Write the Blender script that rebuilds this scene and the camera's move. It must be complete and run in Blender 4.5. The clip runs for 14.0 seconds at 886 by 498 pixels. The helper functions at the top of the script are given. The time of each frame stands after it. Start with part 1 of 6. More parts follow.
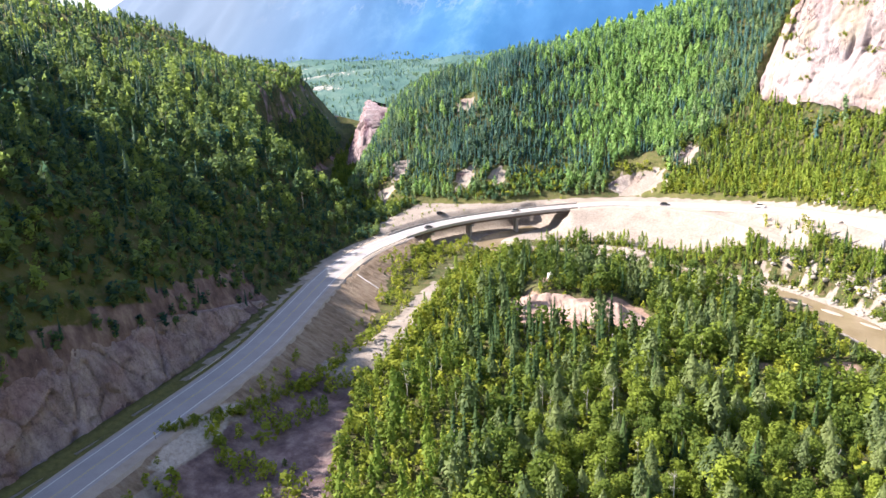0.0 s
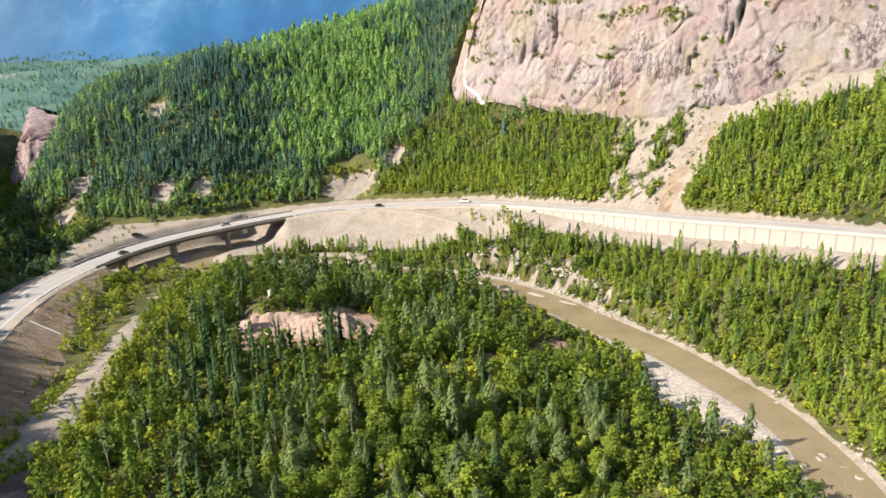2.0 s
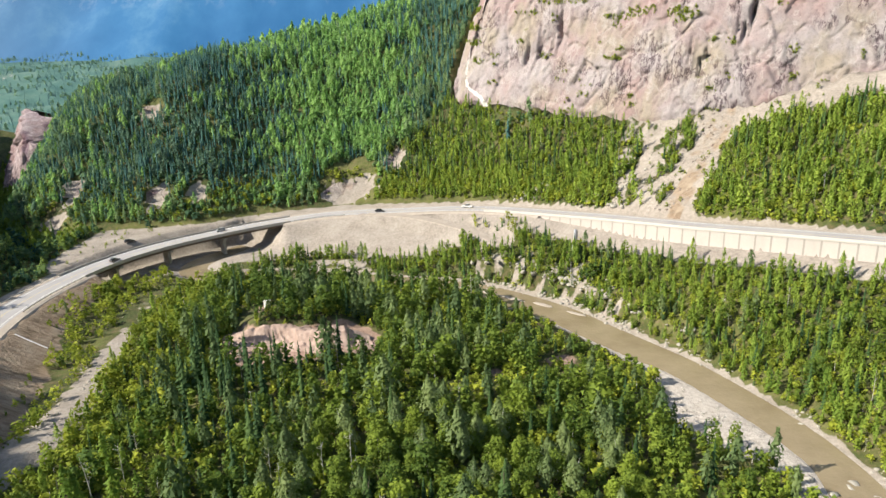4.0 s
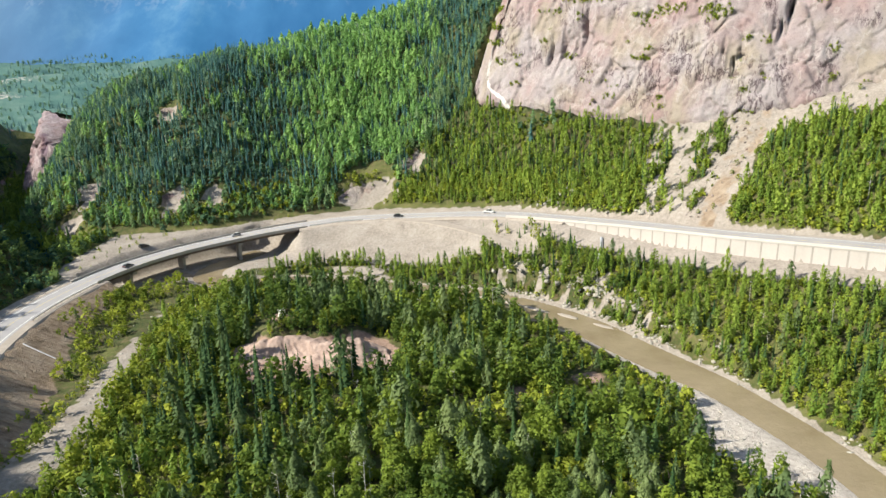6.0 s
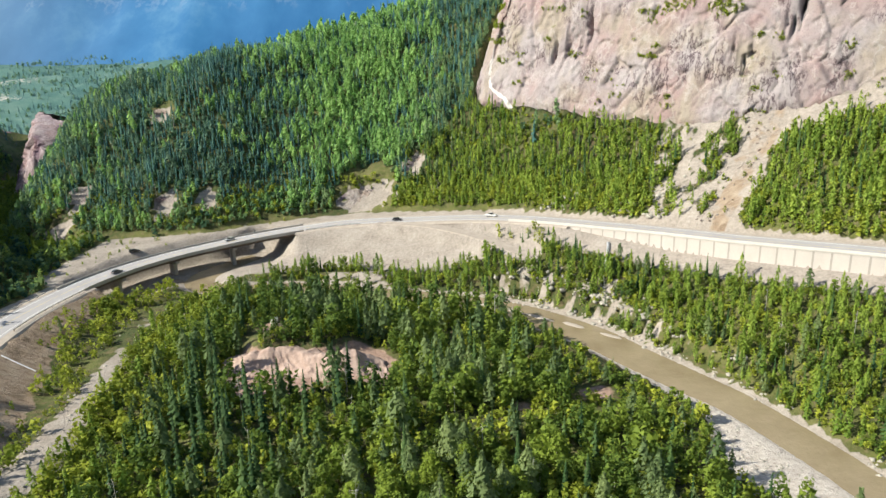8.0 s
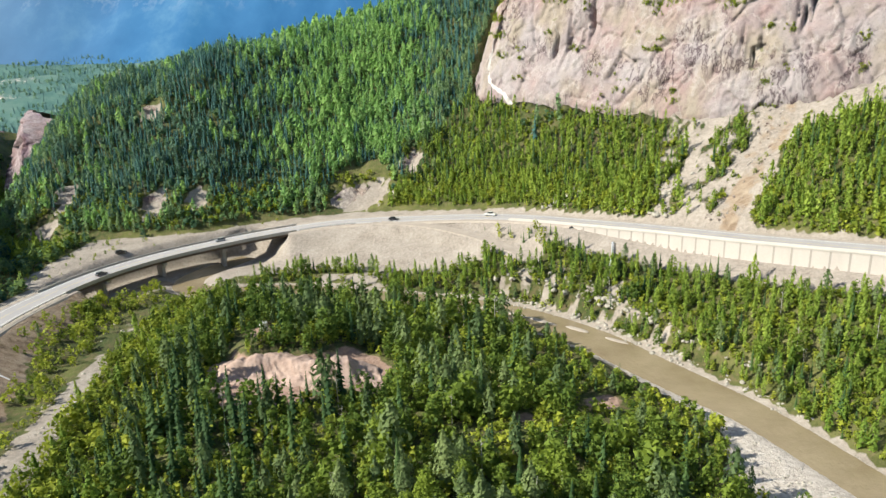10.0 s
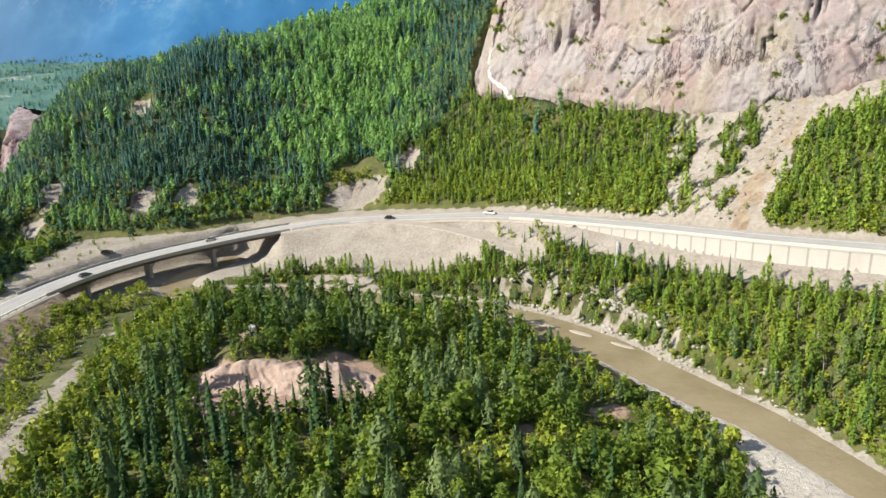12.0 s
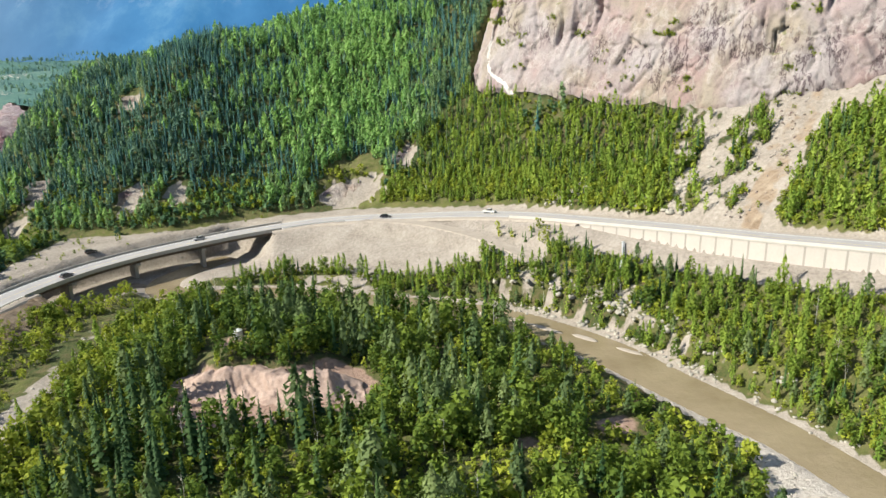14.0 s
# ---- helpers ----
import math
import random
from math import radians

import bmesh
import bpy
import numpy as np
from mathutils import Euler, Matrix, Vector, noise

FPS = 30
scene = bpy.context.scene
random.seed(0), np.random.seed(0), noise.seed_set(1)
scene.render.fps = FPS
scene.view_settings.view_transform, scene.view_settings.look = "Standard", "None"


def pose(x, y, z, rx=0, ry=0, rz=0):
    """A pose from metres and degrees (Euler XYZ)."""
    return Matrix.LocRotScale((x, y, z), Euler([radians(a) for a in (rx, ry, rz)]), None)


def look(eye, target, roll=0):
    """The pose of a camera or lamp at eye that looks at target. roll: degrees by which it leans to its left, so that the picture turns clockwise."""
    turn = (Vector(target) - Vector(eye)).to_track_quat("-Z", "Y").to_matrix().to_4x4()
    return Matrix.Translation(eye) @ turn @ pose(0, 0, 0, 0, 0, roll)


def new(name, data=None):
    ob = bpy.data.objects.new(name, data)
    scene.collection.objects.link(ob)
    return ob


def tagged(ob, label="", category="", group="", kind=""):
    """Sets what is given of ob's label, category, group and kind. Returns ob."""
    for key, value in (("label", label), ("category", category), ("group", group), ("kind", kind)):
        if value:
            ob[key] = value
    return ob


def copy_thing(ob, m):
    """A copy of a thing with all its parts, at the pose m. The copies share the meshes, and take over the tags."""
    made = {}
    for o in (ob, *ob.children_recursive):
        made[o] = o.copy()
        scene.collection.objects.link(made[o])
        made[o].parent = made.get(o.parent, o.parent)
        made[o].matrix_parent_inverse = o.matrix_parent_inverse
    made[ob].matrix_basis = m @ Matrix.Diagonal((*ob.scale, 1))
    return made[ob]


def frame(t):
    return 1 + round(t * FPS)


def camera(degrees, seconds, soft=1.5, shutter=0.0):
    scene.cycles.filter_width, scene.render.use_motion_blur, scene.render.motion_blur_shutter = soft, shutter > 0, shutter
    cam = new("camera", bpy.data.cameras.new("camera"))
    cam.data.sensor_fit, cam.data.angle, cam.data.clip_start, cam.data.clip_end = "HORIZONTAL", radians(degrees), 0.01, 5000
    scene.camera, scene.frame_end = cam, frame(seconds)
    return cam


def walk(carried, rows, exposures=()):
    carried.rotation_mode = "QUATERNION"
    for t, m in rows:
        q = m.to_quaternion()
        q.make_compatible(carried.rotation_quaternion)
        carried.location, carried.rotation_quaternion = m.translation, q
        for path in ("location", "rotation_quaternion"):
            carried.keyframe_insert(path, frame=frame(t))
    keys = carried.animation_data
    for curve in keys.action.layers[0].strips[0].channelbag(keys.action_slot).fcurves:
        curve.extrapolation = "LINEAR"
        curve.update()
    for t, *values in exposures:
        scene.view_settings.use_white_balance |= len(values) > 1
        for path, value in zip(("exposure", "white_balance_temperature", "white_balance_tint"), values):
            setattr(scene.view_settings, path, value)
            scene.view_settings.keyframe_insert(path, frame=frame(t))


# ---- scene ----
cam = camera(67.2, 14.0)
PATH = [
    (0, (3.984, -30.038, 93.172), (3.137, -28.31, 92.627), -2.5),
    (0.5, (3.127, -26.612, 92.911), (2.471, -24.805, 92.36), -2.3),
    (1, (2.347, -23.249, 92.668), (1.848, -21.394, 92.113), -2.2),
    (1.5, (1.935, -18.919, 92.2), (1.776, -17.006, 91.637), -1.8),
    (2, (1.039, -15.358, 92.102), (0.988, -13.44, 91.537), -1.7),
    (2.5, (0.538, -12.804, 92.045), (0.488, -10.886, 91.481), -1.7),
    (3, (0.204, -10.335, 92.174), (0.155, -8.417, 91.61), -1.7),
    (5.5, (-0.829, 2.545, 92.045), (-0.896, 4.464, 91.485), -1.9),
    (6, (-0.955, 5.024, 92.001), (-1.063, 6.941, 91.442), -1.9),
    (6.5, (-1.053, 7.443, 91.823), (-1.163, 9.361, 91.266), -1.9),
    (7, (-0.976, 9.996, 91.67), (-1.087, 11.914, 91.114), -1.9),
    (7.5, (-0.938, 12.622, 91.249), (-1.05, 14.54, 90.694), -1.9),
    (8, (-0.889, 15.371, 90.584), (-1.002, 17.29, 90.029), -2.0),
    (10.5, (-0.593, 28.291, 87.139), (-0.705, 30.209, 86.584), -2.1),
    (11, (-0.405, 30.912, 86.474), (-0.518, 32.83, 85.917), -2.1),
    (11.5, (-0.328, 33.495, 85.798), (-0.441, 35.413, 85.241), -2.1),
    (12, (-0.261, 35.995, 85.104), (-0.374, 37.912, 84.547), -2.1),
    (12.5, (-0.309, 38.51, 84.434), (-0.421, 40.427, 83.876), -2.0),
    (13, (-0.245, 41.161, 83.727), (-0.356, 43.079, 83.168), -2.0),
    (13.5, (-0.209, 43.446, 82.898), (-0.32, 45.364, 82.341), -2.0),
    (14, (-0.11, 46.035, 82.245), (-0.221, 47.952, 81.687), -2.0),
]
EXPOSURES = [(0.0, 1.44, 6550, 20), (1.0, 1.2, 6700, 16), (1.5, 0.98, 6900, 12), (2.0, 0.85, 7000, 11), (3.2, 0.77, 6800, 9), (6.0, 0.72, 6500, 6), (14.0, 0.7, 6500, 5)]
walk(cam, [(t, look(e, g, r)) for t, e, g, r in PATH], EXPOSURES)

# ---- world, sun ----
SUN_EL, SUN_AZ = radians(37.0), radians(-105.0)      # azimuth from +y towards +x
to_sun = Vector((math.sin(SUN_AZ) * math.cos(SUN_EL), math.cos(SUN_AZ) * math.cos(SUN_EL), math.sin(SUN_EL)))
world = bpy.data.worlds.new("world")
scene.world = world
world.use_nodes = True
sky = world.node_tree.nodes.new("ShaderNodeTexSky")
sky.sky_type, sky.sun_disc = "NISHITA", False
sky.sun_elevation, sky.sun_rotation = SUN_EL, SUN_AZ
sky.air_density, sky.dust_density, sky.ozone_density = 1.0, 1.0, 1.0
world.node_tree.nodes["Background"].inputs[1].default_value = 0.1
world.node_tree.links.new(sky.outputs[0], world.node_tree.nodes["Background"].inputs[0])
sun_data = bpy.data.lights.new("sun", "SUN")
sun_data.energy, sun_data.angle, sun_data.color = 4.9, radians(0.6), (1.0, 0.93, 0.82)
sun = new("sun", sun_data)
sun.matrix_world = look(to_sun * 500, (0, 0, 0))


# ---- materials ----
def material(name, rough=0.85):
    m = bpy.data.materials.new(name)
    m.use_nodes = True
    b = m.node_tree.nodes["Principled BSDF"]
    b.inputs["Roughness"].default_value = rough
    b.inputs["Specular IOR Level"].default_value = 0.25
    return m, m.node_tree, b


def node(nt, kind, **values):
    n = nt.nodes.new(kind)
    for k, v in values.items():
        n.inputs[k.replace("_", " ")].default_value = v
    return n


def place_of(nt, scale=(1, 1, 1), turn=(0, 0, 0)):
    g = nt.nodes.new("ShaderNodeNewGeometry")
    mp = nt.nodes.new("ShaderNodeMapping")
    mp.inputs["Scale"].default_value = scale
    mp.inputs["Rotation"].default_value = turn
    nt.links.new(g.outputs["Position"], mp.inputs["Vector"])
    return mp.outputs[0]


def noise_of(nt, scale, detail=6.0, rough=0.6, vector=None, stretch=(1, 1, 1)):
    n = node(nt, "ShaderNodeTexNoise", Scale=scale, Detail=detail, Roughness=rough)
    nt.links.new(vector or place_of(nt, stretch), n.inputs["Vector"])
    return n.outputs["Fac"]


def ramp_of(nt, fac, stops):
    r = nt.nodes.new("ShaderNodeValToRGB")
    els = r.color_ramp.elements
    while len(els) < len(stops):
        els.new(0.5)
    for e, (p, c) in zip(els, stops):
        e.position, e.color = p, (*c, 1)
    nt.links.new(fac, r.inputs["Fac"])
    return r.outputs["Color"]


def mix_of(nt, fac, a, b):
    m = nt.nodes.new("ShaderNodeMix")
    m.data_type = "RGBA"
    for value, slot in ((fac, m.inputs[0]), (a, m.inputs[6]), (b, m.inputs[7])):
        if isinstance(value, (float, int)):
            slot.default_value = value
        elif isinstance(value, tuple):
            slot.default_value = (*value, 1)
        else:
            nt.links.new(value, slot)
    return m.outputs[2]


def math_of(nt, op, a, b=0.5, clamp=False):
    m = nt.nodes.new("ShaderNodeMath")
    m.operation, m.use_clamp = op, clamp
    for value, slot in ((a, m.inputs[0]), (b, m.inputs[1])):
        if isinstance(value, (float, int)):
            slot.default_value = value
        else:
            nt.links.new(value, slot)
    return m.outputs[0]


def bump_of(nt, b, height, strength=0.5, distance=0.3):
    n = node(nt, "ShaderNodeBump", Strength=strength, Distance=distance)
    nt.links.new(height, n.inputs["Height"])
    nt.links.new(n.outputs[0], b.inputs["Normal"])


def attribute_of(nt, name):
    a = nt.nodes.new("ShaderNodeAttribute")
    a.attribute_name = name
    return a.outputs["Fac"]


def ground_material():
    m, nt, b = material("ground", 0.95)
    big, mid, fine = noise_of(nt, 0.02, 4), noise_of(nt, 0.12, 6), noise_of(nt, 0.9, 6, 0.7)
    grass = ramp_of(nt, mid, [(0.3, (0.055, 0.066, 0.02)), (0.5, (0.115, 0.125, 0.036)), (0.72, (0.19, 0.18, 0.075))])
    floor = ramp_of(nt, fine, [(0.3, (0.022, 0.04, 0.012)), (0.7, (0.065, 0.09, 0.028))])
    litter = noise_of(nt, 0.45, 8, 0.75)
    floor = mix_of(nt, ramp_of(nt, litter, [(0.46, (0, 0, 0)), (0.6, (1, 1, 1))]), floor, (0.11, 0.085, 0.045))
    grass = mix_of(nt, ramp_of(nt, litter, [(0.5, (0, 0, 0)), (0.66, (1, 1, 1))]), grass, (0.17, 0.14, 0.075))
    green = mix_of(nt, ramp_of(nt, big, [(0.4, (0, 0, 0)), (0.6, (1, 1, 1))]), floor, grass)
    gravel = ramp_of(nt, math_of(nt, "ADD", math_of(nt, "MULTIPLY", fine, 0.6), math_of(nt, "MULTIPLY", mid, 0.4)),
                     [(0.3, (0.19, 0.16, 0.135)), (0.5, (0.325, 0.285, 0.245)), (0.7, (0.44, 0.395, 0.35))])
    soil = ramp_of(nt, fine, [(0.3, (0.26, 0.165, 0.125)), (0.7, (0.42, 0.3, 0.24))])
    rock = ramp_of(nt, noise_of(nt, 0.25, 8, 0.7, None, (1, 1, 0.5)), [(0.3, (0.08, 0.055, 0.06)), (0.5, (0.2, 0.14, 0.14)), (0.7, (0.36, 0.29, 0.27))])
    ragged = math_of(nt, "MULTIPLY", math_of(nt, "SUBTRACT", mid, 0.5), 1.3)

    def edge(name):
        v = math_of(nt, "ADD", attribute_of(nt, name), ragged)
        return ramp_of(nt, v, [(0.42, (0, 0, 0)), (0.58, (1, 1, 1))])
    # far ground: distance haze mixed into the green, making it bluish
    haze_field = ramp_of(nt, noise_of(nt, 0.012, 8, 0.7), [(0.35, (0.045, 0.12, 0.11)), (0.5, (0.075, 0.16, 0.135)), (0.65, (0.13, 0.21, 0.175))])
    green = mix_of(nt, edge("meadow"), green, haze_field)
    colour = mix_of(nt, edge("gravel"), green, gravel)
    rills = noise_of(nt, 0.5, 7, 0.7, place_of(nt, (0.4, 1.3, 0.6), (0, 0, 0.18)))
    fill = ramp_of(nt, math_of(nt, "ADD", math_of(nt, "MULTIPLY", rills, 0.6), math_of(nt, "MULTIPLY", mid, 0.4)),
                   [(0.36, (0.12, 0.085, 0.055)), (0.48, (0.25, 0.185, 0.13)), (0.64, (0.37, 0.3, 0.225))])
    colour = mix_of(nt, edge("earth"), colour, fill)
    colour = mix_of(nt, edge("rock"), colour, rock)
    pale = ramp_of(nt, fine, [(0.3, (0.34, 0.29, 0.25)), (0.5, (0.5, 0.45, 0.4)), (0.7, (0.62, 0.57, 0.52))])
    colour = mix_of(nt, edge("pale"), colour, pale)
    colour = mix_of(nt, edge("soil"), colour, soil)
    nt.links.new(colour, b.inputs["Base Color"])
    bump_of(nt, b, math_of(nt, "ADD", fine, mid), 0.9, 0.6)
    return m


def rock_material(name, tones, scale=0.08, streak=0.35):
    m, nt, b = material(name, 0.9)
    v = noise_of(nt, scale, 10, 0.68, None, (1, 1, streak))
    f = noise_of(nt, scale * 9, 8, 0.75)
    w = noise_of(nt, scale * 0.35, 5, 0.5)
    base = ramp_of(nt, v, tones)
    iron = ramp_of(nt, w, [(0.42, (0.4, 0.28, 0.25)), (0.52, (0.46, 0.41, 0.4)), (0.62, (0.54, 0.5, 0.49))])
    base = mix_of(nt, 0.42, base, iron)
    cell = nt.nodes.new("ShaderNodeTexVoronoi")
    cell.inputs["Scale"].default_value = scale * 4.5
    wob = nt.nodes.new("ShaderNodeVectorMath")
    wob.operation = "ADD"
    wob_n = node(nt, "ShaderNodeTexNoise", Scale=scale * 5, Detail=4.0)
    nt.links.new(place_of(nt), wob_n.inputs["Vector"])
    wob_s = nt.nodes.new("ShaderNodeVectorMath")
    wob_s.operation = "SCALE"
    wob_s.inputs[3].default_value = 0.25 / scale
    nt.links.new(wob_n.outputs["Color"], wob_s.inputs[0])
    nt.links.new(place_of(nt, (1, 1, 0.6)), wob.inputs[0])
    nt.links.new(wob_s.outputs[0], wob.inputs[1])
    nt.links.new(wob.outputs[0], cell.inputs["Vector"])
    bw = nt.nodes.new("ShaderNodeRGBToBW")
    nt.links.new(cell.outputs["Color"], bw.inputs[0])
    facet = nt.nodes.new("ShaderNodeMix")
    facet.data_type, facet.blend_type = "RGBA", "MULTIPLY"
    facet.inputs[0].default_value = 0.28
    nt.links.new(base, facet.inputs[6])
    nt.links.new(ramp_of(nt, bw.outputs[0], [(0.2, (0.55, 0.5, 0.52)), (0.5, (0.9, 0.88, 0.88)), (0.8, (1, 1, 1))]), facet.inputs[7])
    stain = ramp_of(nt, noise_of(nt, scale * 3, 6, 0.7, None, (1, 1, 0.12)), [(0.36, (0.5, 0.47, 0.5)), (0.5, (1, 1, 1))])
    streaks = nt.nodes.new("ShaderNodeMix")
    streaks.data_type, streaks.blend_type = "RGBA", "MULTIPLY"
    streaks.inputs[0].default_value = 0.5
    nt.links.new(facet.outputs[2], streaks.inputs[6])
    nt.links.new(stain, streaks.inputs[7])
    base = streaks.outputs[2]
    vor = nt.nodes.new("ShaderNodeTexVoronoi")
    vor.feature = "DISTANCE_TO_EDGE"
    vor.inputs["Scale"].default_value = scale * 2.2
    warp = nt.nodes.new("ShaderNodeVectorMath")
    warp.operation = "ADD"
    wn = node(nt, "ShaderNodeTexNoise", Scale=scale * 2, Detail=5.0)
    nt.links.new(place_of(nt), wn.inputs["Vector"])
    sc = nt.nodes.new("ShaderNodeVectorMath")
    sc.operation = "SCALE"
    sc.inputs[3].default_value = 0.45 / scale
    nt.links.new(wn.outputs["Color"], sc.inputs[0])
    nt.links.new(place_of(nt, (1, 1, 0.42), (0.3, 0.5, 0)), warp.inputs[0])
    nt.links.new(sc.outputs[0], warp.inputs[1])
    nt.links.new(warp.outputs[0], vor.inputs["Vector"])
    joint = ramp_of(nt, vor.outputs["Distance"], [(0.0, (0.1, 0.085, 0.1)), (0.035, (0.75, 0.72, 0.74)), (0.09, (1, 1, 1))])
    cracks = mix_of(nt, 0.3, ramp_of(nt, f, [(0.34, (0.4, 0.36, 0.38)), (0.46, (1, 1, 1))]), joint)
    zone = ramp_of(nt, noise_of(nt, scale * 0.3, 4, 0.55, None, (1.4, 1.4, 0.7)), [(0.53, (1, 1, 1)), (0.64, (0.5, 0.44, 0.52))])
    dark = nt.nodes.new("ShaderNodeMix")
    dark.data_type, dark.blend_type = "RGBA", "MULTIPLY"
    dark.inputs[0].default_value = 1.0
    nt.links.new(base, dark.inputs[6])
    nt.links.new(zone, dark.inputs[7])
    base = dark.outputs[2]
    mul = nt.nodes.new("ShaderNodeMix")
    mul.data_type, mul.blend_type = "RGBA", "MULTIPLY"
    mul.inputs[0].default_value = 0.85
    nt.links.new(base, mul.inputs[6])
    nt.links.new(cracks, mul.inputs[7])
    rift = noise_of(nt, scale * 1.5, 7, 0.7, place_of(nt, (1.5, 1.5, 0.24), (0.5, 0.4, 0)))
    seam = noise_of(nt, scale * 1.1, 7, 0.7, place_of(nt, (0.5, 0.5, 1.0), (-0.5, 0.75, 0)))
    thin = [math_of(nt, "ABSOLUTE", math_of(nt, "SUBTRACT", n, 0.5)) for n in (rift, seam)]
    thin = [ramp_of(nt, n, [(0.0, (0.25, 0.2, 0.23)), (0.007, (0.66, 0.61, 0.63)), (0.022, (1, 1, 1))]) for n in thin]
    dark_rift = nt.nodes.new("ShaderNodeMix")
    dark_rift.data_type, dark_rift.blend_type = "RGBA", "MULTIPLY"
    dark_rift.inputs[0].default_value = 1.0
    nt.links.new(thin[0], dark_rift.inputs[6])
    nt.links.new(thin[1], dark_rift.inputs[7])
    dark_rift = dark_rift.outputs[2]
    riven = nt.nodes.new("ShaderNodeMix")
    riven.data_type, riven.blend_type = "RGBA", "MULTIPLY"
    riven.inputs[0].default_value = 0.3
    nt.links.new(mul.outputs[2], riven.inputs[6])
    nt.links.new(dark_rift, riven.inputs[7])
    mul = riven
    nt.links.new(mul.outputs[2], b.inputs["Base Color"])
    bump_of(nt, b, math_of(nt, "ADD", math_of(nt, "MULTIPLY", bw.outputs[0], 0.7), math_of(nt, "MULTIPLY", f, 0.9)), 1.0, 0.8)
    return m


def cliff_material():
    """Pale weathered rock: broad salmon, grey and buff faces, few dark fissures, a white vein."""
    m, nt, b = material("pale_cliff_rock", 0.92)
    broad = noise_of(nt, 0.035, 3, 0.5, None, (1, 1, 0.8))
    other = noise_of(nt, 0.05, 4, 0.55, place_of(nt, (1, 1, 0.6), (0.4, 0.3, 0.7)))
    hue = ramp_of(nt, broad, [(0.4, (0.315, 0.225, 0.215)), (0.5, (0.315, 0.26, 0.255)), (0.6, (0.34, 0.305, 0.305))])
    hue = mix_of(nt, ramp_of(nt, other, [(0.5, (0, 0, 0)), (0.66, (1, 1, 1))]), hue, (0.32, 0.275, 0.225))
    mid = noise_of(nt, 0.22, 9, 0.68, place_of(nt, (1, 1, 0.5), (0.25, 0.35, 0)))
    fine = noise_of(nt, 1.1, 8, 0.72)

    def times(a, c, k):
        x = nt.nodes.new("ShaderNodeMix")
        x.data_type, x.blend_type = "RGBA", "MULTIPLY"
        x.inputs[0].default_value = k
        nt.links.new(a, x.inputs[6])
        nt.links.new(c, x.inputs[7])
        return x.outputs[2]
    c = times(hue, ramp_of(nt, mid, [(0.3, (0.62, 0.58, 0.6)), (0.47, (0.95, 0.94, 0.94)), (0.7, (1.0, 1.0, 1.0))]), 0.85)
    c = times(c, ramp_of(nt, fine, [(0.3, (0.6, 0.57, 0.58)), (0.5, (1, 1, 1))]), 0.6)
    fissure = math_of(nt, "ABSOLUTE", math_of(nt, "SUBTRACT", noise_of(nt, 0.16, 6, 0.62, place_of(nt, (1.3, 1.3, 0.35), (0.45, 0.35, 0))), 0.5))
    where = ramp_of(nt, noise_of(nt, 0.045, 4, 0.5), [(0.52, (1, 1, 1)), (0.6, (0, 0, 0))])
    lines = mix_of(nt, where, ramp_of(nt, fissure, [(0.0, (0.22, 0.18, 0.21)), (0.02, (0.6, 0.56, 0.58)), (0.05, (1, 1, 1))]), (1.0, 1.0, 1.0))
    c = times(c, lines, 1.0)
    pale = math_of(nt, "ABSOLUTE", math_of(nt, "SUBTRACT", noise_of(nt, 0.07, 5, 0.6, place_of(nt, (1, 1, 0.7), (0.9, 0.2, 0))), 0.5))
    c = mix_of(nt, math_of(nt, "MULTIPLY", ramp_of(nt, pale, [(0.0, (1, 1, 1)), (0.02, (0, 0, 0))]), 0.45), c, (0.44, 0.41, 0.385))
    vein = math_of(nt, "ADD", attribute_of(nt, "vein"), math_of(nt, "MULTIPLY", math_of(nt, "SUBTRACT", mid, 0.5), 3.2))
    c = mix_of(nt, ramp_of(nt, vein, [(0.5, (0, 0, 0)), (0.7, (1, 1, 1))]), c, (0.6, 0.57, 0.54))
    sep = nt.nodes.new("ShaderNodeSeparateXYZ")
    nt.links.new(nt.nodes.new("ShaderNodeNewGeometry").outputs["Normal"], sep.inputs[0])
    ledge = math_of(nt, "ADD", sep.outputs[2], math_of(nt, "MULTIPLY", math_of(nt, "SUBTRACT", other, 0.5), 1.4))
    c = mix_of(nt, math_of(nt, "MULTIPLY", ramp_of(nt, ledge, [(0.82, (0, 0, 0)), (0.95, (1, 1, 1))]), 0.8), c, (0.15, 0.15, 0.065))
    nt.links.new(c, b.inputs["Base Color"])
    bump_of(nt, b, math_of(nt, "ADD", math_of(nt, "MULTIPLY", mid, 1.2), math_of(nt, "MULTIPLY", fine, 0.4)), 0.55, 0.9)
    return m


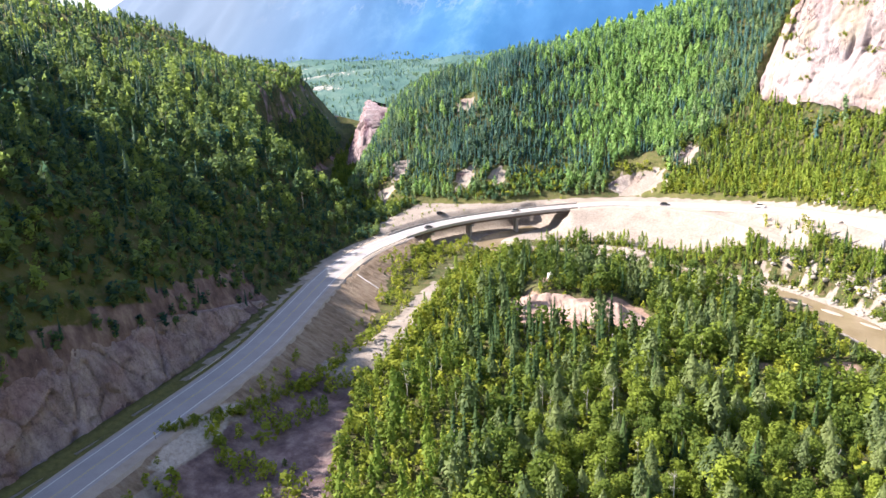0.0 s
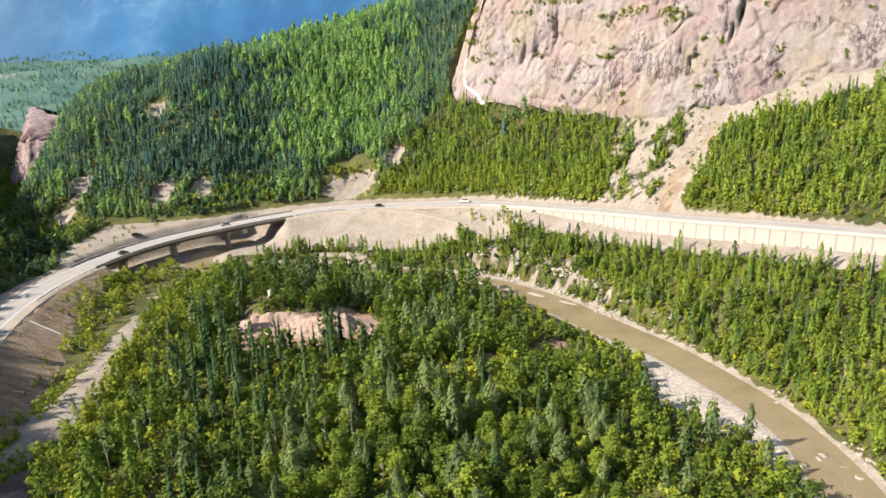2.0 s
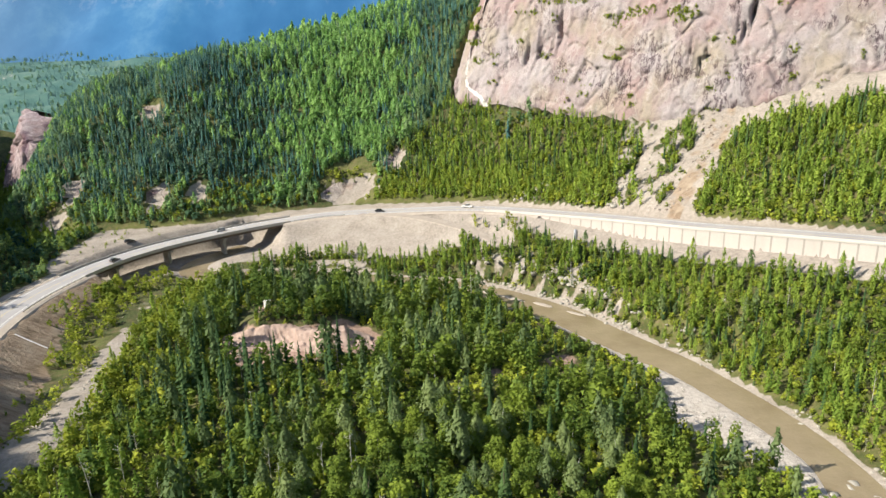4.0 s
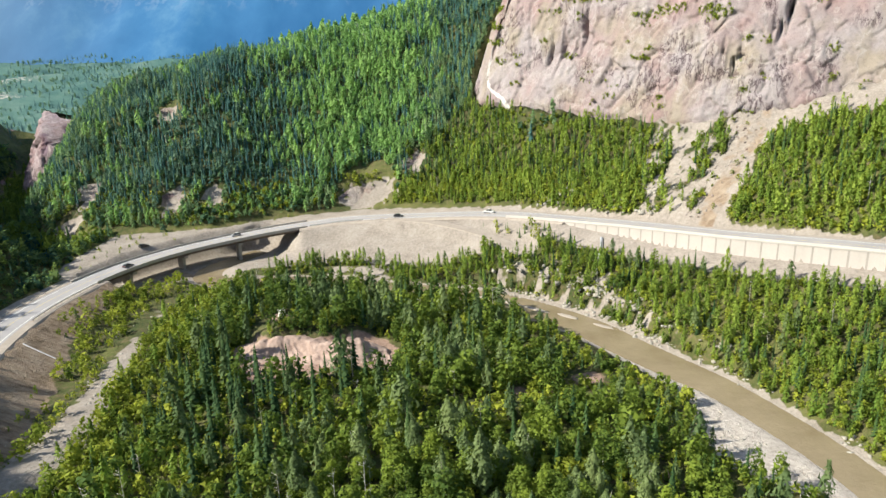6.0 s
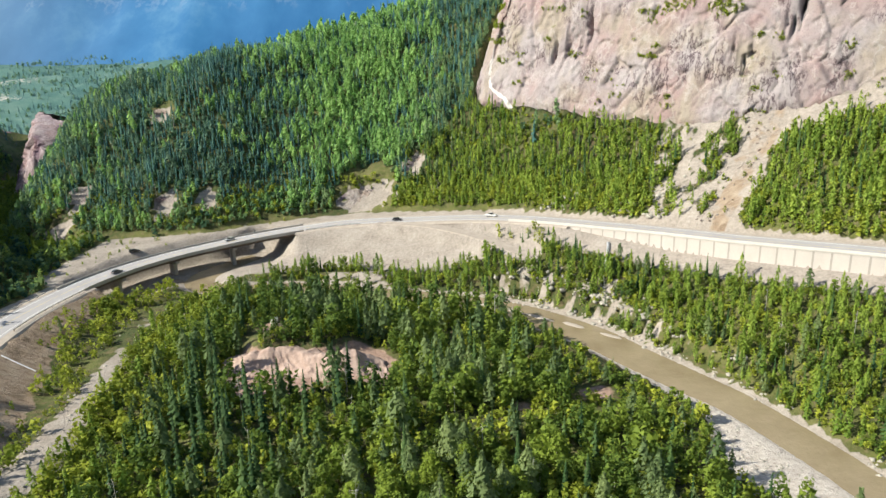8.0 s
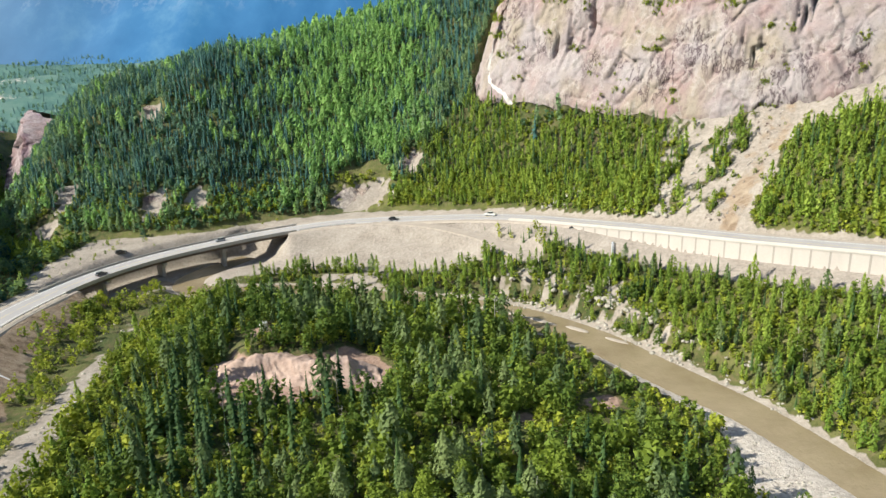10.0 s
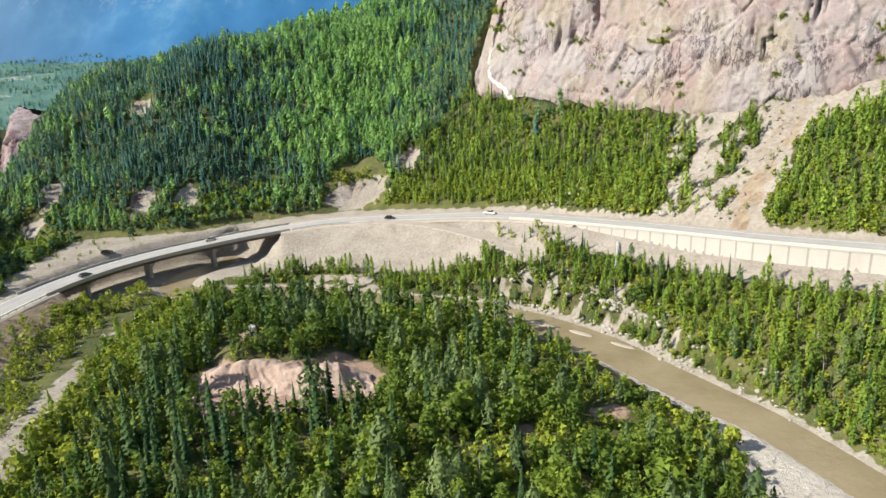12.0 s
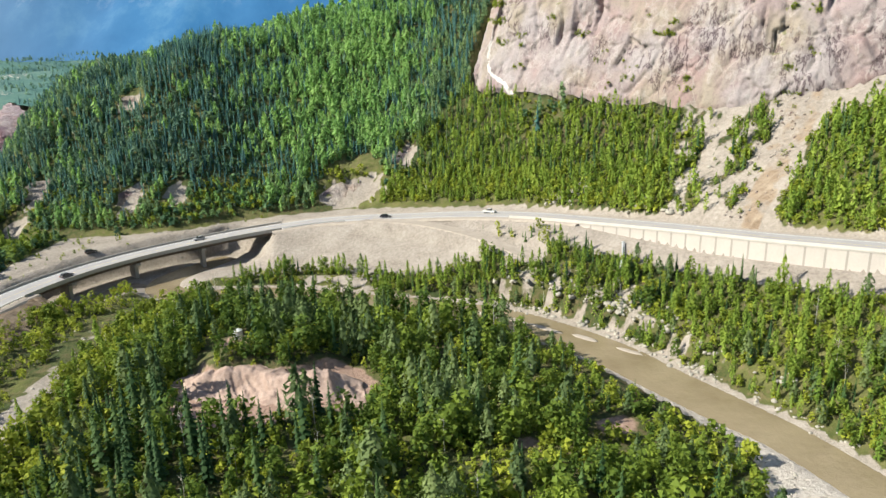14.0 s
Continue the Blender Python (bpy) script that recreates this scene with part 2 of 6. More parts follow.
def leaf_material(name, dark, light, joined, glow=0.3):
    """Foliage: colour varies from tree to tree and from clump to clump."""
    m, nt, b = material(name, 0.75)
    if joined:
        v = attribute_of(nt, "tint")
    else:
        v = nt.nodes.new("ShaderNodeObjectInfo").outputs["Random"]
    isle = nt.nodes.new("ShaderNodeNewGeometry").outputs["Random Per Island"]
    fac = math_of(nt, "ADD", math_of(nt, "MULTIPLY", v, 0.65), math_of(nt, "MULTIPLY", isle, 0.35))
    mid = tuple((x + y) / 2 for x, y in zip(dark, light))
    c = ramp_of(nt, fac, [(0.1, dark), (0.5, mid), (0.9, light)])
    nt.links.new(c, b.inputs["Base Color"])
    tr = nt.nodes.new("ShaderNodeBsdfTranslucent")
    nt.links.new(c, tr.inputs[0])
    mx = nt.nodes.new("ShaderNodeMixShader")
    mx.inputs[0].default_value = glow
    nt.links.new(b.outputs[0], mx.inputs[1])
    nt.links.new(tr.outputs[0], mx.inputs[2])
    nt.links.new(mx.outputs[0], nt.nodes["Material Output"].inputs[0])
    return m


def plain_material(name, tones, scale=0.5, rough=0.85, metal=0.0, bump=0.3, stretch=(1, 1, 1)):
    m, nt, b = material(name, rough)
    b.inputs["Metallic"].default_value = metal
    f = noise_of(nt, scale, 7, 0.65, None, stretch)
    g = noise_of(nt, scale * 12, 4, 0.6)
    v = math_of(nt, "ADD", math_of(nt, "MULTIPLY", f, 0.65), math_of(nt, "MULTIPLY", g, 0.35))
    nt.links.new(ramp_of(nt, v, [(0.3, tones[0]), (0.7, tones[1])]), b.inputs["Base Color"])
    if bump:
        bump_of(nt, b, g, bump, 0.05)
    return m


def water_material():
    m, nt, b = material("river_water", 0.12)
    b.inputs["Specular IOR Level"].default_value = 0.5
    silt = ramp_of(nt, noise_of(nt, 0.06, 6, 0.6), [(0.3, (0.205, 0.16, 0.098)), (0.7, (0.3, 0.245, 0.16))])
    nt.links.new(silt, b.inputs["Base Color"])
    bump_of(nt, b, noise_of(nt, 0.55, 6, 0.65), 0.45, 0.35)
    return m


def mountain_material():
    """A far range as a plain backdrop: haze painted into its colour, and glowing."""
    m, nt, b = material("hazy_far_range", 1.0)
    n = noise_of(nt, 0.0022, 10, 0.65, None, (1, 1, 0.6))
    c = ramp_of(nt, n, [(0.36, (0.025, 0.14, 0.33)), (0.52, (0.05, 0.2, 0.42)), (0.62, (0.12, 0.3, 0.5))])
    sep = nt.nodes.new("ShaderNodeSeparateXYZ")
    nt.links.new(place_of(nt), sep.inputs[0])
    # haze painted paler towards the west, by position
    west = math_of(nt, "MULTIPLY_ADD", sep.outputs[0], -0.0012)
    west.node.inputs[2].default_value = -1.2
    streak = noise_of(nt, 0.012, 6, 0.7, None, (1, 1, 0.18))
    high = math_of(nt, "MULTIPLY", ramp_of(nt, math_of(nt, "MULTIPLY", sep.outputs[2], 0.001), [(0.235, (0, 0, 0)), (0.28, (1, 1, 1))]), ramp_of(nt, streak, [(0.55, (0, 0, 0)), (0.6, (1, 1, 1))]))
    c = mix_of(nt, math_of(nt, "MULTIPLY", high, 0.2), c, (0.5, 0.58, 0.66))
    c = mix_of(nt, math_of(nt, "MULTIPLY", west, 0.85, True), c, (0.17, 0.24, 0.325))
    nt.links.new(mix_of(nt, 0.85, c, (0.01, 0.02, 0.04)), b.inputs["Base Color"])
    # emission gives the painted haze its brightness; the range is no lamp
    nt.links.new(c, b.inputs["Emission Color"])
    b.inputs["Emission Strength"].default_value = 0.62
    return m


M_GROUND = ground_material()
M_CLIFF = cliff_material()
M_CUT = rock_material("purple_brown_rock", [(0.3, (0.15, 0.1, 0.12)), (0.45, (0.36, 0.255, 0.28)), (0.6, (0.54, 0.43, 0.44)), (0.72, (0.8, 0.72, 0.69))], 0.16, 0.6)
M_BOULDER = plain_material("pale_boulder", [(0.22, 0.205, 0.175), (0.48, 0.45, 0.39)], 0.9, 0.9, 0, 0.8)
M_SCAR = rock_material("pale_scar_rock", [(0.3, (0.22, 0.18, 0.15)), (0.5, (0.46, 0.4, 0.33)), (0.7, (0.62, 0.56, 0.47))], 0.3, 0.6)
M_GROUND_SOIL = plain_material("pink_earth", [(0.23, 0.155, 0.125), (0.52, 0.4, 0.34)], 0.45, 0.95, 0, 1.0)
M_WATER = water_material()
M_ASPHALT = plain_material("asphalt", [(0.3, 0.29, 0.295), (0.4, 0.385, 0.385)], 0.15, 0.9, 0, 0.2)
M_SHOULDER = plain_material("gravel_shoulder", [(0.3, 0.26, 0.22), (0.46, 0.4, 0.34)], 0.3, 0.95)
M_PAINT = plain_material("road_paint", [(0.6, 0.6, 0.56), (0.78, 0.78, 0.74)], 1.0, 0.7)
M_YELLOW = plain_material("yellow_road_paint", [(0.5, 0.4, 0.18), (0.62, 0.52, 0.28)], 1.0, 0.7)
M_VERGE = plain_material("verge_grass", [(0.07, 0.075, 0.022), (0.2, 0.19, 0.07)], 0.8, 0.95, 0, 1.0)
M_CONCRETE = plain_material("pale_concrete", [(0.38, 0.355, 0.325), (0.5, 0.47, 0.43)], 0.25, 0.85)
M_PANEL = plain_material("wall_panel_concrete", [(0.44, 0.4, 0.37), (0.54, 0.5, 0.46)], 0.18, 0.85, 0, 0.3, (1, 1, 0.3))
M_JOINT = plain_material("joint_concrete", [(0.3, 0.275, 0.25), (0.38, 0.35, 0.32)], 0.4, 0.9)
M_DARKCONC = plain_material("weathered_concrete", [(0.3, 0.28, 0.25), (0.45, 0.42, 0.38)], 0.25, 0.9)
M_STEEL = plain_material("weathering_steel", [(0.12, 0.09, 0.075), (0.2, 0.16, 0.13)], 0.6, 0.7, 0.2)
M_GALV = plain_material("galvanised_steel", [(0.5, 0.51, 0.52), (0.68, 0.69, 0.7)], 0.6, 0.45, 0.6)
M_WOOD = plain_material("grey_wood", [(0.16, 0.13, 0.1), (0.28, 0.24, 0.2)], 1.0, 0.9)
M_BARK = plain_material("bark", [(0.09, 0.07, 0.05), (0.2, 0.16, 0.13)], 1.2, 0.95)
M_PALEBARK = plain_material("pale_bark", [(0.36, 0.34, 0.3), (0.6, 0.58, 0.52)], 1.2, 0.9)
M_HAZY_RANGE = mountain_material()
SPRUCE = ((0.03, 0.076, 0.026), (0.125, 0.205, 0.058))
# mountain slope foliage: paler, bluer copies with air haze tinted into them
HAZY_HILL_SPRUCE = ((0.04, 0.12, 0.12), (0.11, 0.24, 0.19))
HAZY_HILL_BIRCH = ((0.175, 0.345, 0.115), (0.36, 0.55, 0.165))
HAZY_HILL_OLIVE = ((0.085, 0.175, 0.13), (0.2, 0.315, 0.205))
HAZY_HILL_SHRUB = ((0.07, 0.155, 0.09), (0.22, 0.34, 0.14))
HAZY_HILL_ASPEN = ((0.15, 0.25, 0.12), (0.32, 0.44, 0.2))
# left slope foliage: blue-green shade put into copies of the broadleaf and spruce colours
SHADED_BROADLEAF = ((0.03, 0.1, 0.085), (0.37, 0.48, 0.1))
SHADED_SPRUCE = ((0.025, 0.085, 0.07), (0.1, 0.19, 0.095))
# far valley trees: blue haze painted into the leaf colours
HAZY_FAR_SPRUCE = ((0.06, 0.15, 0.17), (0.13, 0.24, 0.23))
HAZY_FAR_POPLAR = ((0.13, 0.24, 0.16), (0.24, 0.36, 0.22))
ASPEN = ((0.14, 0.235, 0.035), (0.36, 0.455, 0.075))
POPLAR = ((0.075, 0.135, 0.025), (0.275, 0.355, 0.045))
OLIVE = ((0.1, 0.16, 0.062), (0.26, 0.33, 0.125))
WILLOW = ((0.14, 0.2, 0.025), (0.385, 0.425, 0.05))
M_LEAF = {}
# hill and far keys are haze-tinted copies, slope keys shade-tinted ones
for key, (lo, hi) in (("spruce", SPRUCE), ("poplar", POPLAR), ("olive", OLIVE), ("shrub", WILLOW), ("aspen", ASPEN), ("birch", POPLAR), ("hill spruce", HAZY_HILL_SPRUCE), ("hill birch", HAZY_HILL_BIRCH), ("hill olive", HAZY_HILL_OLIVE), ("hill aspen", HAZY_HILL_ASPEN), ("hill shrub", HAZY_HILL_SHRUB), ("slope poplar", SHADED_BROADLEAF), ("slope birch", SHADED_BROADLEAF), ("slope shrub", SHADED_BROADLEAF), ("slope spruce", SHADED_SPRUCE), ("far spruce", HAZY_FAR_SPRUCE), ("far poplar", HAZY_FAR_POPLAR)):
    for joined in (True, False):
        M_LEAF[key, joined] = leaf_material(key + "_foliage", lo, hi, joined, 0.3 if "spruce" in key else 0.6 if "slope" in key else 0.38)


# ---- the plan: lines that shape the ground ----
def smooth_line(points, step=3.0):
    """A Catmull-Rom curve through the points, resampled at even steps."""
    p = np.array(points, float)
    p = np.vstack([2 * p[0] - p[1], p, 2 * p[-1] - p[-2]])
    out = []
    for i in range(1, len(p) - 2):
        u = np.linspace(0, 1, 24, endpoint=False)[:, None]
        a, b, c, d = p[i - 1], p[i], p[i + 1], p[i + 2]
        out.append(0.5 * (2 * b + (c - a) * u + (2 * a - 5 * b + 4 * c - d) * u ** 2 + (3 * b - a - 3 * c + d) * u ** 3))
    out = np.vstack(out + [p[-2][None]])
    s = np.concatenate([[0], np.cumsum(np.linalg.norm(np.diff(out[:, :2], axis=0), axis=1))])
    q = np.linspace(0, s[-1], max(2, int(s[-1] / step)))
    return np.stack([np.interp(q, s, out[:, k]) for k in range(out.shape[1])], 1)


def left_of(line):
    """Unit normals to the left of the way along a line."""
    d = np.gradient(line[:, :2], axis=0)
    d /= np.linalg.norm(d, axis=1)[:, None]
    return np.stack([-d[:, 1], d[:, 0]], 1)


def near_line(x, y, line):
    """Distance to a line, which side (+ left), the line's other values there and the run along it."""
    x, y = np.asarray(x, float), np.asarray(y, float)
    best = np.full(x.shape, 1e9)
    side = np.zeros(x.shape)
    vals = [np.zeros(x.shape) for _ in range(line.shape[1] - 2)]
    run_at = np.zeros(x.shape)
    run = 0.0
    for a, b in zip(line[:-1], line[1:]):
        dx, dy = b[0] - a[0], b[1] - a[1]
        L2 = dx * dx + dy * dy
        u = np.clip(((x - a[0]) * dx + (y - a[1]) * dy) / L2, 0, 1)
        ex, ey = x - a[0] - u * dx, y - a[1] - u * dy
        d = np.hypot(ex, ey)
        m = d < best
        best = np.where(m, d, best)
        side = np.where(m, np.sign(dx * ey - dy * ex), side)
        for k in range(len(vals)):
            vals[k] = np.where(m, a[2 + k] + u * (b[2 + k] - a[2 + k]), vals[k])
        run_at = np.where(m, run + u * math.sqrt(L2), run_at)
        run += math.sqrt(L2)
    return best, side, vals, run_at


def step01(v, a, b):
    t = np.clip((v - a) / (b - a), 0, 1)
    return t * t * (3 - 2 * t)


def soft_min(a, b, k):
    h = np.clip(0.5 + 0.5 * (b - a) / k, 0, 1)
    return b + (a - b) * h - k * h * (1 - h)


WAVES = [(random.uniform(0, 6.28), random.uniform(0, 6.28), random.uniform(0.7, 1.3)) for _ in range(40)]


def ripple(x, y, size, count=8, start=0):
    """Smooth unevenness of about +-1."""
    out = np.zeros(np.shape(x))
    for i in range(count):
        a, ph, f = WAVES[(start + i) % 40]
        k = 6.28 / size * f * (1 + 0.35 * i)
        out += np.sin((x * math.cos(a) + y * math.sin(a)) * k + ph + 1.7 * np.sin((y * math.cos(a) - x * math.sin(a)) * k * 0.6 + ph)) / (1 + 0.35 * i)
    return out / 2.6


ROAD_EDGE = [(-103, -60, 10), (-108, -20, 10), (-113, 15, 10), (-117, 43, 10), (-121, 75, 10), (-126, 112, 10), (-138, 153, 10), (-149, 188, 9.8),
             (-154, 215, 9.4), (-153.5, 240, 9.2), (-148, 266, 9.2), (-134.5, 289, 9.6), (-107, 310, 11.2), (-84, 319, 13), (-62, 322, 14.8), (-30, 316, 17),
             (-6, 308, 19.2), (15, 297, 21), (31, 284, 22.5), (46.5, 270, 24), (63, 255, 25.6), (87, 229.5, 28.3), (103, 215, 30), (140, 184, 33), (200, 140, 37), (300, 80, 42)]
edge_line = smooth_line(ROAD_EDGE)
ROAD = edge_line.copy()                     # centre line, south to east
ROAD[:, :2] += left_of(edge_line) * 6.0
ROAD = smooth_line(ROAD[::6], 3.0)
road_run = np.concatenate([[0], np.cumsum(np.linalg.norm(np.diff(ROAD[:, :2], axis=0), axis=1))])


def run_near(x, y):
    return float(road_run[np.argmin(np.hypot(ROAD[:, 0] - x, ROAD[:, 1] - y))])


BRIDGE_A, BRIDGE_B = run_near(-160, 254), run_near(-92, 324)
WALL_A, WALL_B = run_near(40, 284), run_near(200, 150)

RIVER = smooth_line([(150, -120, 9), (112, -40, 9), (93, 20, 8.5), (85, 65, 8), (82.5, 95, 7.5), (83, 113, 7), (83.2, 128, 5.8), (80, 142.5, 6), (75, 156, 6.2), (66, 176, 6.4), (57, 189, 7.2),
                     (46.4, 204.5, 7.5), (33, 224, 8), (9, 246, 8), (-14, 257, 7),
                     (-45, 266, 7), (-80, 274, 7), (-104, 273, 6.5), (-120, 279, 6.5), (-124, 293, 6.5), (-117, 309, 6), (-110, 322, 5)])
GORGE = smooth_line([(-190, 284, 4), (-232, 310, 5), (-285, 362, 7), (-340, 440, 9), (-384, 526, 6), (-430, 612, 5), (-520, 765, 8), (-660, 1000, 12)])
FOOT = smooth_line([(-700, 1000, 5), (-500, 720, 3), (-428, 630, 3), (-366, 545, 3), (-328, 484, 3), (-298, 430, 3), (-277, 388, 3), (-256, 352, 4), (-225, 333, 7), (-192, 324, 10), (-165, 322, 11), (-134, 326, 11.8),
                    (-102, 341, 13), (-64, 346, 15), (-37, 339, 17), (3, 323, 20), (27, 307, 22), (50, 286, 24), (70, 266, 26), (94, 242, 28.6), (112, 226, 30),
                    (160, 190, 34), (260, 130, 40), (420, 40, 46), (700, -120, 50)], 6.0)
CLIFF = smooth_line([(14, 470, 100), (4, 440, 88), (-2, 415, 76), (-2, 398, 69), (3, 387, 66), (30, 362, 66), (60, 335, 63), (90, 309, 62), (112, 297, 67), (135, 285, 71),
                     (165, 272, 79), (220, 245, 88), (320, 190, 100)], 3.0)
TRACK = smooth_line([(-112, 118, 5.2), (-106, 130, 4.6), (-106, 155, 4), (-114, 198, 3.4), (-121, 232, 3), (-117, 252, 2.4), (-104, 262, 2)])
RAMP = smooth_line([(-46, 318, 16.4), (-26, 309, 17), (-8, 297, 16.3), (6, 284, 15), (18, 270, 13)])
CHUTE = smooth_line([(124, 302, 5), (109, 283, 6), (94, 266, 5), (84, 252, 5)])


# bare scars in the mountain's foot: x, y, half width, height
scars = [(-160, 334, 6, 10), (-209, 343, 5, 11), (-60, 350, 17, 10), (-216, 331, 9, 7), (-181, 390, 7, 7), (-140, 340, 6, 6), (-34, 362, 5, 10)]


def scar_at(x, y):
    out = np.zeros(np.shape(x))
    for sx, sy, sw, sh in scars:
        r = np.hypot((x - sx) / sw, (y - sy - sh * 0.55) / (sh * 0.85)) + 0.4 * ripple(x, y, 9, 6, 9)
        out = np.maximum(out, 1 - step01(r, 0.65, 1.1))
    return out


def height(x, y):
    x, y = np.asarray(x, float), np.asarray(y, float)
    z = 2.6 + 0.9 * ripple(x, y, 60) + 0.5 * ripple(x, y, 17, 8, 9)
    # spoil bank with its cut face
    face = 199 + 3 * np.sin(x * 0.13) + 2 * np.sin(x * 0.31 + 1)
    bank = step01(x, -82, -70) * (1 - step01(x, -46, -34)) * step01(y, face + 0.5, face + 6) * (1 - step01(y, 205, 232))
    z = z + 5.2 * bank
    # right bank of the river climbs to the road
    dr, side, (half,), _ = near_line(x, y, RIVER)
    rise = np.maximum(0, dr - half - 2)
    z = np.where((side < 0) & (x > -40), 1.0 + 0.42 * rise * step01(x, -40, 20) + 0.5 * ripple(x, y, 14), z)
    # left mountain
    dk, sk, (zr,), run = near_line(x, y, ROAD)
    crest = np.interp(y, [-400, 0, 100, 170, 211, 263, 300, 355, 420, 520, 700], [300, 255, 215, 160, 134, 112, 103, 100, 100, 95, 60])
    start = np.interp(y, [110, 160, 220, 250, 300], [14, 11, 14, 22, 40])
    climb = np.interp(y, [40, 90, 150, 230, 340], [0.86, 0.82, 0.67, 0.52, 0.46])
    up = np.maximum(0, dk - start)
    slope_l = zr + climb * (1.2 * np.minimum(up, 55) + 0.92 * np.maximum(0, up - 55))
    slope_l = slope_l + (2.2 * ripple(x, y, 70) + 1.0 * ripple(x, y, 22, 8, 5)) * step01(dk, 14, 40)
    cut_h = np.interp(y, [-40, 60, 100, 125, 150, 165], [16, 15, 13, 9, 3, 0])
    slope_l = slope_l + cut_h * step01(dk, 16, 25) * (1 - 0.6 * step01(dk, 40, 100))
    hill_l = soft_min(slope_l, crest + 3 * ripple(x, y, 90, 6, 3) + 0.2 * np.maximum(0, -x - 330), 22)
    gl = near_line(x, y, GORGE)
    flank = np.interp(gl[0] - gl[2][0] + 5, [6, 14, 24, 47, 72, 107, 150, 220, 400], [1, 24, 58, 77, 86, 91, 106, 136, 190])
    hill_l = np.minimum(hill_l, flank * (1 + 0.12 * ripple(x, y, 60, 6, 17)))
    left_zone = ((sk > 0) & (y < 330) & (x < -140) & (run < BRIDGE_A + 40) & (((gl[1] > 0) & (x < -186)) | ((x >= -186) & (y < 286)))) | ((gl[1] > 0) & (x < -200)) | (x < -150) & (y < 250) & (sk > 0)
    z = np.where(left_zone, np.maximum(hill_l, 1.0), z)
    # right mountain
    df, sf, (zf,), _ = near_line(x, y, FOOT)
    steep = np.interp(x, [-330, -250, -195, 0, 300], [1.55, 1.4, 0.78, 0.72, 0.72])
    slope_r = zf + df * steep + (2.4 * ripple(x, y, 80, 8, 12) + 1.2 * ripple(x, y, 26, 8, 20)) * step01(df, 4, 40)
    dc, sc, (zc,), _ = near_line(x, y, CLIFF)
    cap = np.interp(x, [-420, -350, -290, -254, -200, -140, -94, -20, 60, 300, 700], [30, 46, 60, 74, 88, 95, 104, 128, 150, 180, 200])
    beyond = sc > 0
    slope_r = np.where(beyond, np.where(dc < 32, np.minimum(slope_r, zc - 3), np.maximum(slope_r, zc + 68 * step01(dc, 31, 36))), slope_r)
    slope_r = np.where(~beyond & (dc < 60), np.maximum(slope_r, zc - 1.5 - 1.15 * dc + 1.5 * ripple(x, y, 18, 6, 3)), slope_r)
    hill_r = np.where(beyond, slope_r, soft_min(slope_r, cap + 4 * ripple(x, y, 110, 6, 7) + 0.12 * np.maximum(0, df - 160), 16))
    z = np.where((sf > 0) & ~((gl[1] > 0) & (x < -200)), hill_r, z)
    z = z - 2.8 * scar_at(x, y)
    # the valley behind the gorge
    far = step01(y, 640, 900)
    z = z * (1 - far) + far * (4 + 92 * step01(y, 960, 1900) * (1 + 0.12 * ripple(x, y, 700, 6, 5)) + 16 * step01(y, 950, 1200) * ripple(x, y, 260, 6, 8))
    # gorge bed
    bed = np.maximum(0, gl[0] - gl[2][0])
    z = np.where((gl[0] < 40) & (x < -195), np.minimum(z, 0.3 + 1.5 * bed), z)
    z = np.where((gl[0] < gl[2][0]) & (x < -200), -1.2, z)
    # pad beside the bridge, between the road and the foot of the mountain
    pad = (sf < 0) & (sk > 0) & (x > -190) & (x < 40) & (df < 40) & (run > BRIDGE_A - 10)
    z = np.where(pad, zf - 0.3 - 0.02 * df, z)
    # track and ramp
    dt, _, (zt,), _ = near_line(x, y, TRACK)
    z = z + (zt - z) * (1 - step01(dt, 3, 9)) * (sk < 0)
    # road bed: fills and cuts
    on_bridge = (run > BRIDGE_A) & (run < BRIDGE_B)
    inset = np.where(on_bridge, np.minimum(run - BRIDGE_A, BRIDGE_B - run), 0)
    drop = np.interp(run, [WALL_A, WALL_A + 45], [1.2, 5.7])
    walled = (run > WALL_A) & (run < WALL_B) & (sk < 0)
    fill_in = np.interp(run, [0, 60, 200, BRIDGE_A, BRIDGE_B, BRIDGE_B + 40, WALL_A], [0.55, 0.5, 0.42, 0.42, 0.52, 0.42, 0.5])
    fill = zr - 0.35 - fill_in * np.hypot(np.maximum(0, dk - 8.5), 1.6 * inset * on_bridge) - 0.35 * inset * on_bridge
    fill = np.where(walled, np.where(dk < 4.5, zr - 0.35, zr - drop - 0.55 * np.maximum(0, dk - 9)), fill)
    z = np.where((sk < 0) | (dk < 9), np.maximum(z, fill), np.maximum(z, np.where(on_bridge, fill, -9)))
    z = np.where((dk < 9.5) & ~on_bridge & ~walled, zr - 0.35, z)
    z = np.where(walled & (dk < 30) & (dk >= 4.5), np.minimum(z, zr - drop), z)
    gap = np.maximum(0.9, zr - 2.4 - 0.72 * inset)
    open_under = np.where(sk > 0, gap + np.maximum(0, dk - 6.5) * 1.0, gap + np.maximum(0, dk - 16) * 0.3)
    z = np.where(on_bridge & (dk < 40), np.minimum(z, open_under), z)
    dm, _, (zm,), _ = near_line(x, y, RAMP)
    z = z + (zm - z) * (1 - step01(dm, 3.2, 7)) * (dk > 6)
    # river bed, and the low bar beside it
    bar = np.interp(y, [100, 112, 122, 129, 137, 150, 158, 166, 178, 190, 200, 215], [4, 5, 7, 15, 20, 19, 13, 8.5, 5, 3.5, 2, 0])
    on_bar = (side > 0) & (x > 20) & (dr < half + bar)
    z = np.where(on_bar, np.minimum(z, 0.5 + 0.03 * (dr - half)), z)
